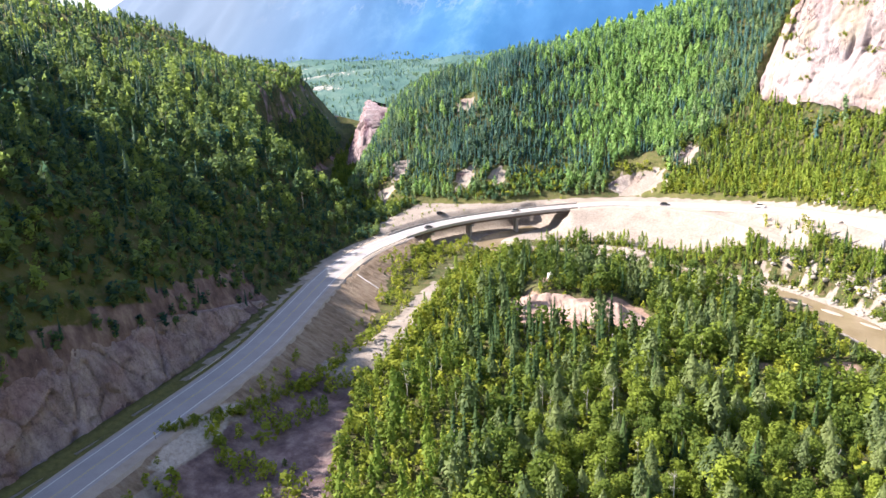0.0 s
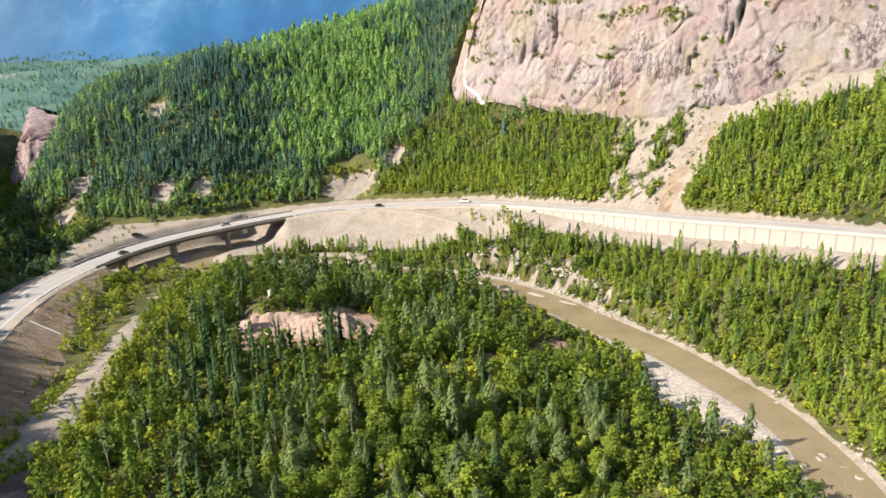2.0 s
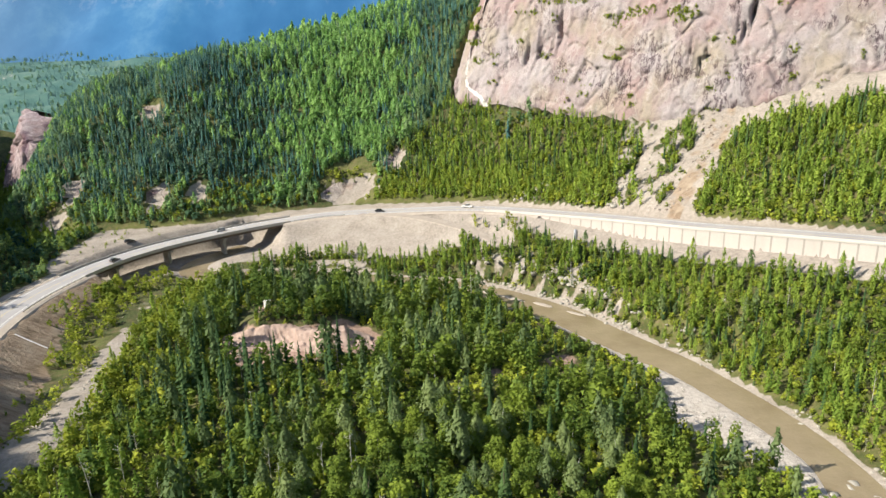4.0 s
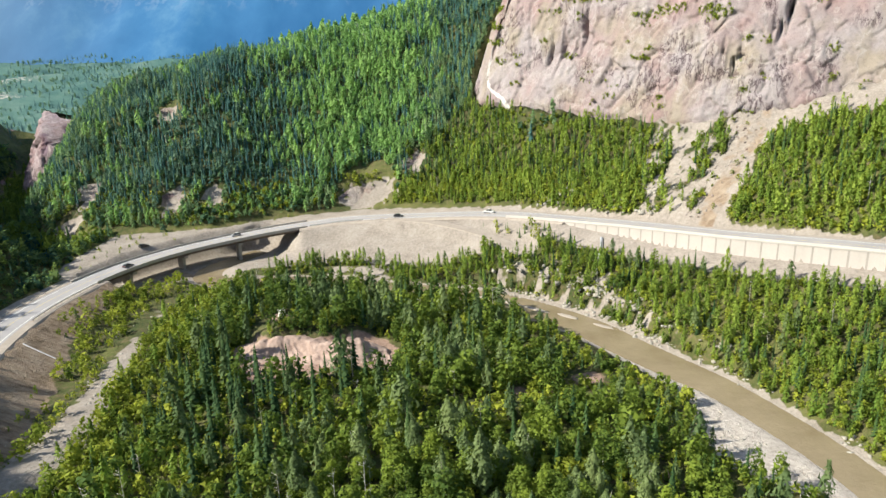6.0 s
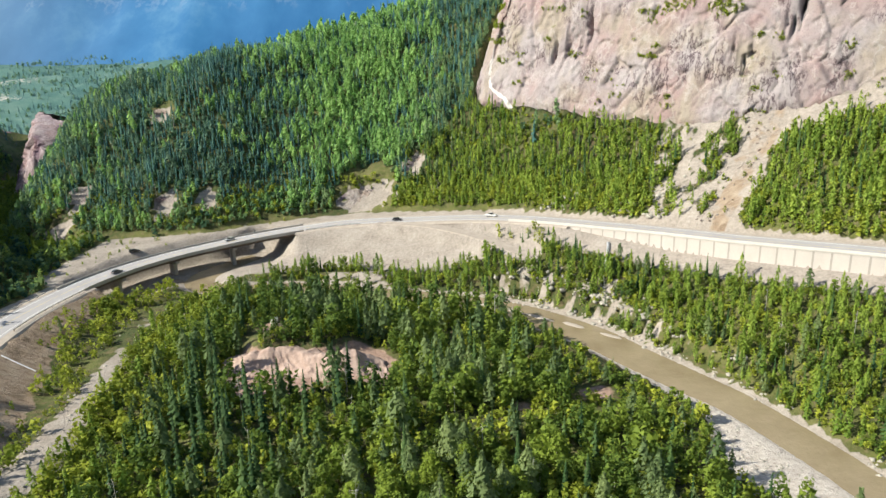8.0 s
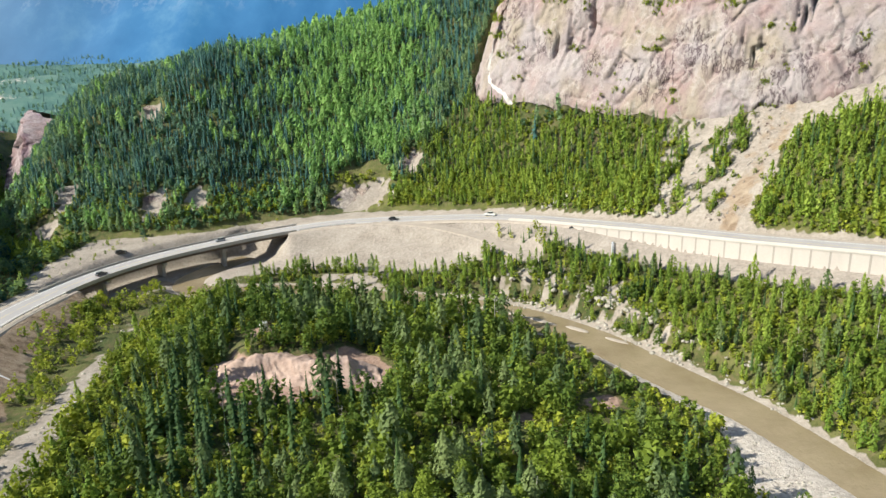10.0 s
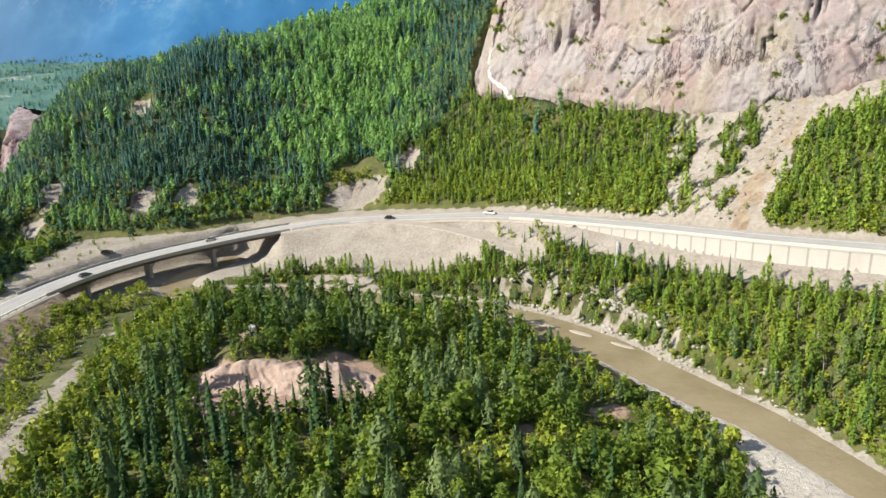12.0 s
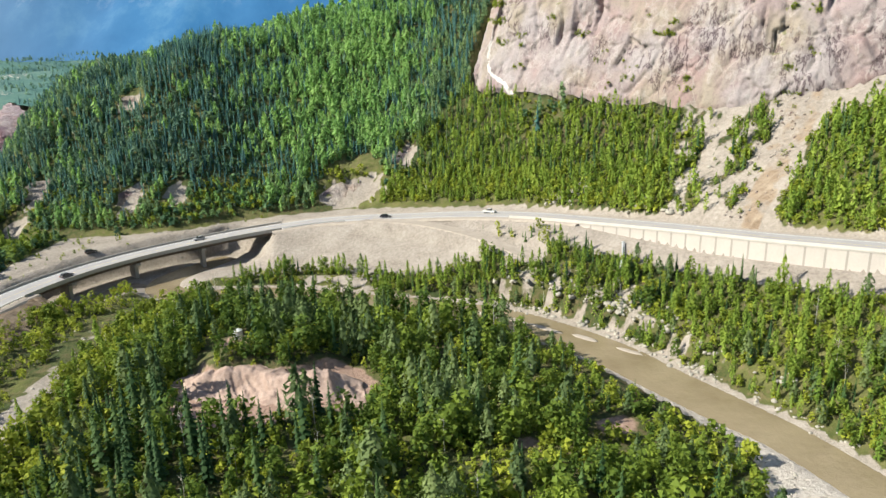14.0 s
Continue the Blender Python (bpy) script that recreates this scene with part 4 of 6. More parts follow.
for o in (-4.4, -1.5, 1.5, 4.4):
    swept("girder", stretch_of(BRIDGE_A + 0.5, BRIDGE_B - 0.5, 2.0),
          [(o - 0.35, -0.63), (o + 0.35, -0.63), (o + 0.35, -0.72), (o + 0.08, -0.76), (o + 0.08, -1.9), (o + 0.35, -1.95), (o + 0.35, -2.05), (o - 0.35, -2.05),
           (o - 0.35, -1.95), (o - 0.08, -1.9), (o - 0.08, -0.76), (o - 0.35, -0.72)], M_STEEL, bridge, True, "brown steel girder")
PIERS = [run_near(-155, 271), run_near(-141, 294), run_near(-118, 313)]
for r in PIERS:
    p, a = spot(r)
    g = float(height(p.x, p.y)) - 1.0
    bm = bmesh.new()
    box(bm, (1.5, 5.6, p.z - 3.0 - g), Matrix.Translation((p.x, p.y, (p.z - 3.0 + g) / 2)) @ Matrix.Rotation(a, 4, "Z"), 0.25)
    pier = part("pier", bm, M_DARKCONC, bridge, "concrete wall pier")
    bm = bmesh.new()
    box(bm, (1.9, 11.0, 0.95), Matrix.Translation((p.x, p.y, p.z - 2.53)) @ Matrix.Rotation(a, 4, "Z"), 0.12)
    part("pier_cap", bm, M_DARKCONC, pier)
for r, back in ((BRIDGE_A, -1), (BRIDGE_B, 1)):
    p, a = spot(r)
    bm = bmesh.new()
    box(bm, (1.2, 12.6, 4.2), Matrix.Translation((p.x, p.y, p.z - 2.75)) @ Matrix.Rotation(a, 4, "Z") @ Matrix.Translation((back * 0.4, 0, 0)), 0.05)
    part("abutment", bm, M_CONCRETE, bridge, "concrete abutment")

# ---- retaining wall ----
wall = tagged(new("wall_south"), "pale concrete panel retaining wall below the highway", "retaining wall", kind="structure")
STEP = 5.05
count = int((WALL_B - WALL_A) / STEP)
bm = bmesh.new()
box(bm, (STEP - 0.22, 0.35, 1.0), Matrix.Identity(4), 0.04)
panel_mesh = bpy.data.meshes.new("panel")
bm.to_mesh(panel_mesh)
bm.free()
panel_mesh.materials.append(M_PANEL)
for i in range(count):
    r = WALL_A + (i + 0.5) * STEP
    tall = 1.6 + 4.5 * min(1.0, (i + 0.5) * STEP / 45.0)
    p, a = spot(r, -6.45)
    ob = new("panel", panel_mesh)
    ob.parent = wall
    ob.matrix_local = Matrix.Translation((p.x, p.y, p.z - tall / 2 + 0.1)) @ Matrix.Rotation(a, 4, "Z") @ Matrix.Diagonal((1, 1, tall, 1))
    bm = bmesh.new()
    p, a = spot(r + STEP / 2, -6.42)
    box(bm, (0.6, 0.45, tall - 0.1), Matrix.Translation((p.x, p.y, p.z - tall / 2 + 0.08)) @ Matrix.Rotation(a, 4, "Z"))
    part("joint_post", bm, M_JOINT, wall)
barrier_line = stretch_of(WALL_A - 32, WALL_B, 2.5)
swept("barrier", barrier_line, [(-6.75, -0.25), (-5.6, -0.25), (-5.75, 0.25), (-5.95, 0.95), (-6.4, 0.95), (-6.75, 0.25)], M_CONCRETE, wall, True, "pale concrete traffic barrier")


# ---- trees ----
def blade_tree(rng, tall, wide, blades, base=0.08, power=0.9, core=6):
    """A conifer crown: drooping boughs round a thin core. Returns vertices and triangles."""
    v, f = [], []
    for i in range(blades):
        u = (i + rng.uniform(0, 0.9)) / blades
        h = tall * (base + (0.985 - base) * u)
        r = wide * ((1 - u) ** power) * rng.uniform(0.65, 1.2) + 0.008
        a = i * 2.399 + rng.uniform(-0.5, 0.5)
        ca, sa = math.cos(a), math.sin(a)
        w = r * rng.uniform(0.3, 0.45) + 0.006
        droop = r * rng.uniform(0.25, 0.55)
        k = len(v)
        lift = tall / blades * 1.5
        v += [(0, 0, h + lift), (ca * r * 0.55 - sa * w, sa * r * 0.55 + ca * w, h - droop * 0.5), (ca * r, sa * r, h - droop),
              (ca * r * 0.55 + sa * w, sa * r * 0.55 - ca * w, h - droop * 0.5)]
        f += [(k, k + 2, k + 1), (k, k + 3, k + 2)]
    k = len(v)
    for j in range(core):
        a = 6.283 * j / core
        v.append((math.cos(a) * wide * 0.42, math.sin(a) * wide * 0.42, tall * base))
    v.append((0, 0, tall))
    f += [(k + j, k + (j + 1) % core, k + core) for j in range(core)]
    return np.array(v), np.array(f)


def clump_tree(rng, tall, wide, leaves, size, base=0.3, lobes=7):
    """A broadleaf crown: leaf sprays gathered in lobes."""
    v, f = [], []
    centres = []
    for i in range(lobes):
        u = (i + 0.5) / lobes
        h = tall * (base + (0.92 - base) * u)
        r = wide * (0.25 + 0.75 * math.sin(math.pi * min(1, 0.22 + 0.75 * u))) * rng.uniform(0.35, 0.7)
        a = i * 2.4 + rng.uniform(-0.6, 0.6)
        centres.append((math.cos(a) * r, math.sin(a) * r, h, wide * rng.uniform(0.4, 0.62)))
    for i in range(leaves):
        cx, cy, cz, cr = centres[i % lobes]
        d = Vector((rng.gauss(0, 1), rng.gauss(0, 1), rng.gauss(0.25, 1))).normalized()
        rad = cr * rng.uniform(0.35, 1.2)
        p = Vector((cx, cy, cz)) + Vector((d.x * rad, d.y * rad, d.z * rad * 1.15))
        n = (d + Vector((rng.gauss(0, 0.33), rng.gauss(0, 0.33), rng.gauss(0.3, 0.33)))).normalized()
        t = n.cross(Vector((rng.gauss(0, 1), rng.gauss(0, 1), rng.gauss(0, 1)))).normalized()
        b = n.cross(t)
        s = size * rng.uniform(0.6, 1.3)
        k = len(v)
        v += [tuple(p + t * s), tuple(p + b * s * 0.8 - t * s * 0.5 - n * s * 0.2), tuple(p - b * s * 0.8 - t * s * 0.6 - n * s * 0.2)]
        f += [(k, k + 1, k + 2)]
    return np.array(v), np.array(f)


def plume_tree(rng, tall, wide, leaves, size, base=0.06):
    """A slim broadleaf crown: upright leaf sprays thinning to the tip, uneven all round."""
    v, f = [], []
    bulge = [(rng.uniform(1, 3.3), rng.randint(1, 3), rng.uniform(0, 6.28)) for _ in range(3)]
    lean = rng.uniform(-0.05, 0.05), rng.uniform(-0.05, 0.05)
    for i in range(leaves):
        u = (i + rng.random()) / leaves
        a = rng.uniform(0, 6.283)
        prof = math.sin(math.pi * (0.13 + 0.68 * u)) * (1 - u ** 4)
        r = wide * prof * (0.95 + 0.16 * sum(math.sin(6.28 * f1 * u + f2 * a + ph) for f1, f2, ph in bulge)) * math.sqrt(rng.uniform(0.12, 1.15))
        p = Vector((math.cos(a) * r + lean[0] * u, math.sin(a) * r + lean[1] * u, tall * (base + (0.97 - base) * u)))
        n = Vector((math.cos(a), math.sin(a), rng.gauss(0.55, 0.4))).normalized()
        t = (Vector((0, 0, 0.8)) - Vector((math.cos(a), math.sin(a), 0)) * rng.uniform(-0.2, 1.1) + Vector((rng.gauss(0, 0.3), rng.gauss(0, 0.3), 0))).normalized()
        b = n.cross(t).normalized()
        s = size * rng.uniform(0.6, 1.35)
        k = len(v)
        v += [tuple(p + t * s * 1.5), tuple(p + b * s * 0.62 - t * s * 0.7), tuple(p - b * s * 0.62 - t * s * 0.5 + n * s * 0.15)]
        f += [(k, k + 1, k + 2)]
    return np.array(v), np.array(f)


def trunk_shape(rng, tall, r, n=6, limbs=0):
    v, f = [], []
    rows = 4
    bend = rng.uniform(-0.15, 0.15)
    for j in range(rows):
        u = j / (rows - 1)
        for i in range(n):
            a = 6.283 * i / n
            rr = r * (1 - 0.85 * u)
            v.append((math.cos(a) * rr + bend * u * u, math.sin(a) * rr, tall * u))
    for j in range(rows - 1):
        for i in range(n):
            a, b = j * n + i, j * n + (i + 1) % n
            f += [(a, b, b + n), (a, b + n, a + n)]
    for i in range(limbs):
        h = tall * rng.uniform(0.4, 0.9)
        a, L = rng.uniform(0, 6.28), tall * rng.uniform(0.08, 0.17)
        d = Vector((math.cos(a), math.sin(a), 0.55)).normalized()
        s = Vector((-math.sin(a), math.cos(a), 0)) * r * 0.3
        p = Vector((0, 0, h))
        k = len(v)
        v += [tuple(p + s), tuple(p - s), tuple(p + Vector((0, 0, r * 0.5))), tuple(p + d * L)]
        f += [(k, k + 1, k + 3), (k + 1, k + 2, k + 3), (k + 2, k, k + 3)]
    return np.array(v), np.array(f)


rng = random.Random(5)
# crown shapes of unit height, by kind and by fineness (0 near, 1 middle, 2 far)
SHAPES = {}
for lod, (nb, nl, ls) in enumerate(((230, 1150, 0.031), (24, 76, 0.082), (18, 60, 0.108), (50, 165, 0.06), (8, 22, 0.17))):
    SHAPES["spruce", lod] = [blade_tree(rng, 1, rng.uniform(0.105, 0.155) * (1.0, 1.15, 1.3, 1.0, 1.5)[lod], nb, 0.06, rng.uniform(0.7, 0.95)) for _ in range(5)]
    SHAPES["poplar", lod] = [clump_tree(rng, 1, rng.uniform(0.27, 0.36), nl, ls * 1.2, 0.12, 12) for _ in range(5)]
    SHAPES["olive", lod] = [plume_tree(rng, 1, rng.uniform(0.15, 0.21), nl, ls * 0.9, 0.1) for _ in range(6)]
    SHAPES["birch", lod] = [plume_tree(rng, 1, rng.uniform(0.19, 0.27), nl, ls * 1.0) for _ in range(6)]
    SHAPES["aspen", lod] = [plume_tree(rng, 1, rng.uniform(0.11, 0.17), nl, ls * 0.74) for _ in range(6)]
    SHAPES["shrub", lod] = [clump_tree(rng, 1, rng.uniform(0.42, 0.58), max(20, nl // 2), ls * 1.7, 0.25, 6) for _ in range(5)]
SNAGS = [trunk_shape(rng, 1, 0.012, 5, 14) for _ in range(3)]


def scatter(x0, x1, y0, y1, step, seed):
    """Jittered places, one to a square."""
    r = np.random.RandomState(seed)
    a, b = np.meshgrid(np.arange(x0, x1, step), np.arange(y0, y1, step))
    a, b = a.ravel(), b.ravel()
    return a + r.uniform(-0.48, 0.48, a.shape) * step, b + r.uniform(-0.48, 0.48, a.shape) * step, r


def forest(name, label, x, y, kinds, heights, tints, lod, r, category="forest", far="", z=None):
    """Joined trees, one object for each kind of foliage."""
    z = height(x, y) if z is None else z
    for kind in sorted(set(kinds)):
        pick = np.where(kinds == kind)[0]
        V, F, T, at = [], [], [], 0
        shapes = SNAGS if kind == "snag" else SHAPES[kind, lod]
        for i in pick:
            v, f = shapes[r.randint(len(shapes))]
            h = heights[i]
            c, s = math.cos(i * 1.7), math.sin(i * 1.7)
            wide = h * r.uniform(0.85, 1.2)
            q = np.column_stack([(v[:, 0] * c - v[:, 1] * s) * wide + x[i], (v[:, 0] * s + v[:, 1] * c) * wide + y[i], v[:, 2] * h + z[i] - 0.2])
            V.append(q)
            F.append(f + at)
            T.append(np.full(len(v), tints[i]))
            at += len(v)
        # the prefix in far picks a palette with haze or shade mixed in
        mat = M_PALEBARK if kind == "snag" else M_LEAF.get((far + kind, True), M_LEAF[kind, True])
        me = mesh_from(name, np.vstack(V), np.vstack(F), mat, False, np.concatenate(T))
        word = {"spruce": "dark green spruce", "poplar": "bright green poplar", "olive": "grey-green cottonwood", "aspen": "yellow-green aspen", "birch": "bright green birch", "shrub": "yellow-green willow shrub", "snag": "bare grey dead tree"}[kind]
        tagged(new(name, me), word + " " + label, category, kind="stuff")


def clear_of(x, y, extra=0.0):
    """Where trees may stand."""
    g, k, s, pale, earth, meadow = zones(x, y, None)
    dr, side, (half,), _ = near_line(x, y, RIVER)
    dk = near_line(x, y, ROAD)[0]
    gd, _, (gw,), _ = near_line(x, y, GORGE)
    return (g < 0.45) & (s < 0.4) & (pale < 0.5) & (earth < 0.6) & (dr > half + 1.5) & (dk > 10 + extra) & ((gd > gw + 1) | (x > -200))


def blend_field(x, y, size, start):
    return 0.5 + 0.5 * np.clip(ripple(x, y, size, 6, start), -1, 1)


def plant_hill(name, label, box4, step, seed, lod, keep, mix, size=(8, 14), far="", shift=0.0, skew=1.0):
    x, y, r = scatter(*box4, step, seed)
    m = keep(x, y)
    x, y = x[m], y[m]
    f = blend_field(x, y, 55, seed % 20)
    kinds = mix(x, y, f, r.uniform(0, 1, x.shape))
    ok = kinds != "none"
    x, y, kinds, f = x[ok], y[ok], kinds[ok], f[ok]
    h = (size[0] + (size[1] - size[0]) * r.uniform(0, 1, x.shape) ** skew) * np.where(kinds == "shrub", 0.42, np.where(kinds == "poplar", 0.85, 1.0))
    h = h * (0.72 + 0.56 * blend_field(x, y, 21, seed % 13))
    dk, sk, _, _ = near_line(x, y, ROAD)
    h = h * np.where((sk > 0) & (x < -100), 0.55 + 0.45 * step01(dk, 22, 60), 1.0)
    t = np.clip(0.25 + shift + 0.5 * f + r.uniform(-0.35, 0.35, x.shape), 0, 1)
    forest(name, label, x, y, kinds, h, t, lod, r, "forest", far)


def right_keep(x, y):
    df, sf, _, _ = near_line(x, y, FOOT)
    dc, sc, _, _ = near_line(x, y, CLIFF)
    hi = height(x, y)
    gl = near_line(x, y, GORGE)
    on_cliff = (dc < 30) & (sc > 0)
    dn, sn, _, _ = near_line(x, y, nose_line)
    crag = (dn < np.where(sn > 0, 25, 5)) & (x < -290)
    for sx, sy, sw, sh in scars:
        crag = crag | (np.hypot(x - sx, (y - sy - sh * 0.5) * 0.9) < sw * 0.95)
        crag = crag | ((abs(x - sx) < sw) & (y < sy + 2) & (y > sy - 4))
    return (sf > 0) & (df > 2) & ~on_cliff & (dc > 2.0) & clear_of(x, y) & ~crag & ((gl[1] < 0) | (x > -200))


def right_mix(x, y, f, u):
    # a band of poplars runs up the middle of the hill, spruce on both sides
    band = np.exp(-((x + 60 + 0.25 * (y - 380)) / 52.0) ** 2) * step01(y, 350, 380)
    low = 1 - step01(near_line(x, y, FOOT)[0], 6, 22)
    p = np.clip(0.05 + 0.8 * band + 0.3 * (x > 5) + 0.3 * low + 0.3 * (f - 0.55), 0, 0.95)
    k = np.where(u < p, "birch", "spruce")
    k = np.where(u > 0.97 - 0.25 * np.exp(-((x + 165) / 40) ** 2 - ((y - 365) / 30) ** 2), "olive", k)
    k = np.where(u < 0.6 * step01(x + 14 * ripple(x, y, 40, 6, 3) - 0.25 * (y - 350), -70, 0), "aspen", k)
    west = 1 - step01(x + 12 * ripple(x, y, 45, 6, 9), -235, -150)
    v = (u * 5.7) % 1
    k = np.where(v < 0.55 * west, np.where(u < 0.4, "olive", np.where(u < 0.75, "aspen", "birch")), k)
    k = np.where((x > 20) & (u > 0.8), "shrub", k)
    k = np.where((low > 0.5) & (u > 0.3), np.where(u > 0.6, "shrub", "aspen"), k)
    return np.where((u > 0.985), "snag", k)


def warm_side(x, y):
    return (x > -36 + 0.95 * (y - 365) + 11 * ripple(x, y, 30, 6, 5)) & (y < 395)


# hill palettes carry painted haze; the warm side keeps the plain colours
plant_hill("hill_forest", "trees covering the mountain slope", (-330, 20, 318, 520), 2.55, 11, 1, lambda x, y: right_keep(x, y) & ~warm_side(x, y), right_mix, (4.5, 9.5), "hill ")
plant_hill("hill_forest", "trees between the ravine and the cliff", (-80, 20, 318, 395), 2.3, 14, 1, lambda x, y: right_keep(x, y) & warm_side(x, y), right_mix, (4.0, 8.5))
plant_hill("hill_forest", "trees below the pale cliff", (20, 210, 200, 345), 2.15, 12, 1, right_keep, right_mix, (3.4, 9.2))
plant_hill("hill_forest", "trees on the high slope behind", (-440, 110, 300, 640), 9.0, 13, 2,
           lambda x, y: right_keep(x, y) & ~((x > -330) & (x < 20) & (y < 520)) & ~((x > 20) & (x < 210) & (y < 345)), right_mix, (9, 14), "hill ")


def left_keep(x, y):
    dk, sk, _, run = near_line(x, y, ROAD)
    gl = near_line(x, y, GORGE)
    zone = ((sk > 0) & (y < 345) & (x < -130)) | ((gl[1] > 0) & (x < -200))
    cut = np.interp(y, [-60, 60, 110, 160, 175], [22, 21, 19, 13, 11])
    df, sf, _, _ = near_line(x, y, FOOT)
    return zone & (dk > cut) & clear_of(x, y) & ((sf < 0) | (gl[1] > 0))


def far_keep(x, y):
    bare = zones(x, y, None)[3] > 0.35
    return (x < -0.16 * y) & (x > -0.95 * y) & ~bare & (ripple(x, y, 190, 8, 15) < 0.45)


def left_mix(x, y, f, u):
    high = step01(height(x, y), 60, 115)
    k = np.where(u < 0.52 - 0.3 * high + 0.5 * (f - 0.5), "poplar", "spruce")
    k = np.where((u > 0.5) & (u < 0.74 - 0.1 * high), "birch", k)
    k = np.where((u > 0.74) & (u < 0.84), "shrub", k)
    return np.where(u > 0.99, "snag", k)


# shaded palette; the negative shift darkens the tint further to stand for shade
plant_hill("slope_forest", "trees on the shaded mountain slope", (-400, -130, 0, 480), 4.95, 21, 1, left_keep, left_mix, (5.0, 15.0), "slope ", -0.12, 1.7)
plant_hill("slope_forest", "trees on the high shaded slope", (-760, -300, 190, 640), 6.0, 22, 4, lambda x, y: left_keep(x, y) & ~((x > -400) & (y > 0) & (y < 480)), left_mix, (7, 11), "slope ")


def gorge_keep(x, y):
    gd, gs, (gw,), _ = near_line(x, y, GORGE)
    df, sf, _, _ = near_line(x, y, FOOT)
    return (gs < 0) & (sf < 0) & (x < -186) & (gd > gw + 1.5) & (y < 660)


def flank_keep(x, y):
    gd, gs, (gw,), _ = near_line(x, y, GORGE)
    return (gs > 0) & (gd > gw + 1) & (gd < gw + 26) & (x < -205) & (ripple(x, y, 26, 6, 8) > -0.35)


# flank of the gorge: shade again carried by palette and lowered tint
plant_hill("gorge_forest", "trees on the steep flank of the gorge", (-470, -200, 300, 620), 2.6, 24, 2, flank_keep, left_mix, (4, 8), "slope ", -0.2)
plant_hill("gorge_forest", "trees on the bank of the gorge", (-470, -180, 285, 660), 4.8, 23, 1, gorge_keep, left_mix, (7, 12))


# far trees wear the haze-tinted palettes
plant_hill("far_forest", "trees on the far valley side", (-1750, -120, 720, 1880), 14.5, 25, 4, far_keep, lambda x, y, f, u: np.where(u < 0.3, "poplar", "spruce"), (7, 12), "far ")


def bank_keep(x, y):
    dr, side, (half,), _ = near_line(x, y, RIVER)
    dk, sk, _, run = near_line(x, y, ROAD)
    return (side < 0) & (sk < 0) & (x > -95) & (dr > half + 2) & clear_of(x, y) & (near_line(x, y, RAMP)[0] > 4)


def bank_mix(x, y, f, u):
    k = np.where(u < 0.5 + 0.4 * (f - 0.5), "aspen", "spruce")
    k = np.where((u > 0.57) & (u < 0.8), "shrub", k)
    k = np.where((u > 0.8) & (u < 0.9), "poplar", k)
    k = np.where(u > 0.93, "olive", k)
    return np.where(u > 0.975, "snag", k)


plant_hill("bank_forest", "trees on the river bank under the highway", (-95, 180, 70, 330), 2.5, 31, 3, bank_keep, bank_mix, (3.8, 8.6), shift=-0.14)


def floor_keep(x, y, closed=False):
    dr, side, (half,), _ = near_line(x, y, RIVER)
    dk, sk, _, run = near_line(x, y, ROAD)
    dt = near_line(x, y, TRACK)[0]
    gaps = (ripple(x, y, 19, 8, 13) < -0.58) & (x > -84)
    for ox, oy, ow, od in ((28, 171, 7, 9), (8, 165, 5, 7), (-5, 161, 9, 6)):
        gaps = gaps | (np.hypot((x - ox) / ow, (y - oy) / od) < 1)
    open_slope = (y < 118) & (x < -98 + (115 - y) * 0.49)
    beside = (near_line(x, y, TRACK)[1] > 0) & (y > 125) & (dk < 60) & (x < -95)
    # trees left out so the tank stays in the camera's view
    tank_sightline = np.hypot((x + 71) / 9, (y - 217) / 13) < 1
    return (side > 0) & (sk < 0) & (dt > 3.4) & ~beside & ~tank_sightline & clear_of(x, y) & ~open_slope & (~gaps | closed)


def off_bank(x, y):
    """Set back from the water so that the camera sees the gravel beside it."""
    dr, _, (half,), _ = near_line(x, y, RIVER)
    return (x < 25) | (dr - half > np.where(y < 134, 3, np.where(y < 150, 15, np.where(y < 215, 7.5, 4))))


def floor_mix(x, y, f, u):
    leafy = step01(f, 0.42, 0.68) * (1 - 0.95 * np.exp(-((x + 74) / 22) ** 2 - ((y - 182) / 24) ** 2))
    near = (1 - step01(y + 0.25 * x, 105, 150)) * (1 - 1.3 * np.exp(-((x + 62) / 16) ** 2 - ((y - 140) / 26) ** 2))
    k = np.where(u < 0.5 + 0.22 * leafy + 0.1 * near, "poplar", "spruce")
    k = np.where((u > 0.6) & (u < 0.6 + 0.2 * (1 - 0.2 * leafy)), "olive", k)
    k = np.where((u > 0.83) & (u < 0.87 + 0.09 * leafy), "shrub", k)
    stand = np.exp(-((x + 68) / 20) ** 2 - ((y - 162) / 32) ** 2)
    k = np.where((u * 7.3) % 1 < 0.85 * stand, "spruce", k)
    near_track = (x < -88) & (y < 165) | (x < -100)
    near_track = near_track | ((x < -48 - 0.25 * (y - 60)) & (y < 140))
    k = np.where(near_track & (u < 0.9), np.where(u < 0.55, "shrub", np.where(u < 0.8, "aspen", "poplar")), k)
    k = np.where(u > 0.965, "snag", k)
    return k


# valley floor: the nearest three hundred stand as trees of their own
fx, fy, fr = scatter(-150, 95, 48, 300, 3.9, 41)
m = floor_keep(fx, fy)
fx, fy = fx[m], fy[m]
ff = blend_field(fx, fy, 45, 2)
fk = floor_mix(fx, fy, ff, fr.uniform(0, 1, fx.shape))
fh = fr.uniform(7.0, 14.5, fx.shape) * np.where(fk == "shrub", 0.36, np.where(fk == "poplar", 0.7, np.where(fk == "snag", 0.85, 1.0)))
fh = fh * (0.72 + 0.5 * blend_field(fx, fy, 23, 9))
fh = fh * np.where((fx < -84) & (fy < 190) | (fx < -100), np.where(fk == "shrub", 1.1, 0.6), 1.0)
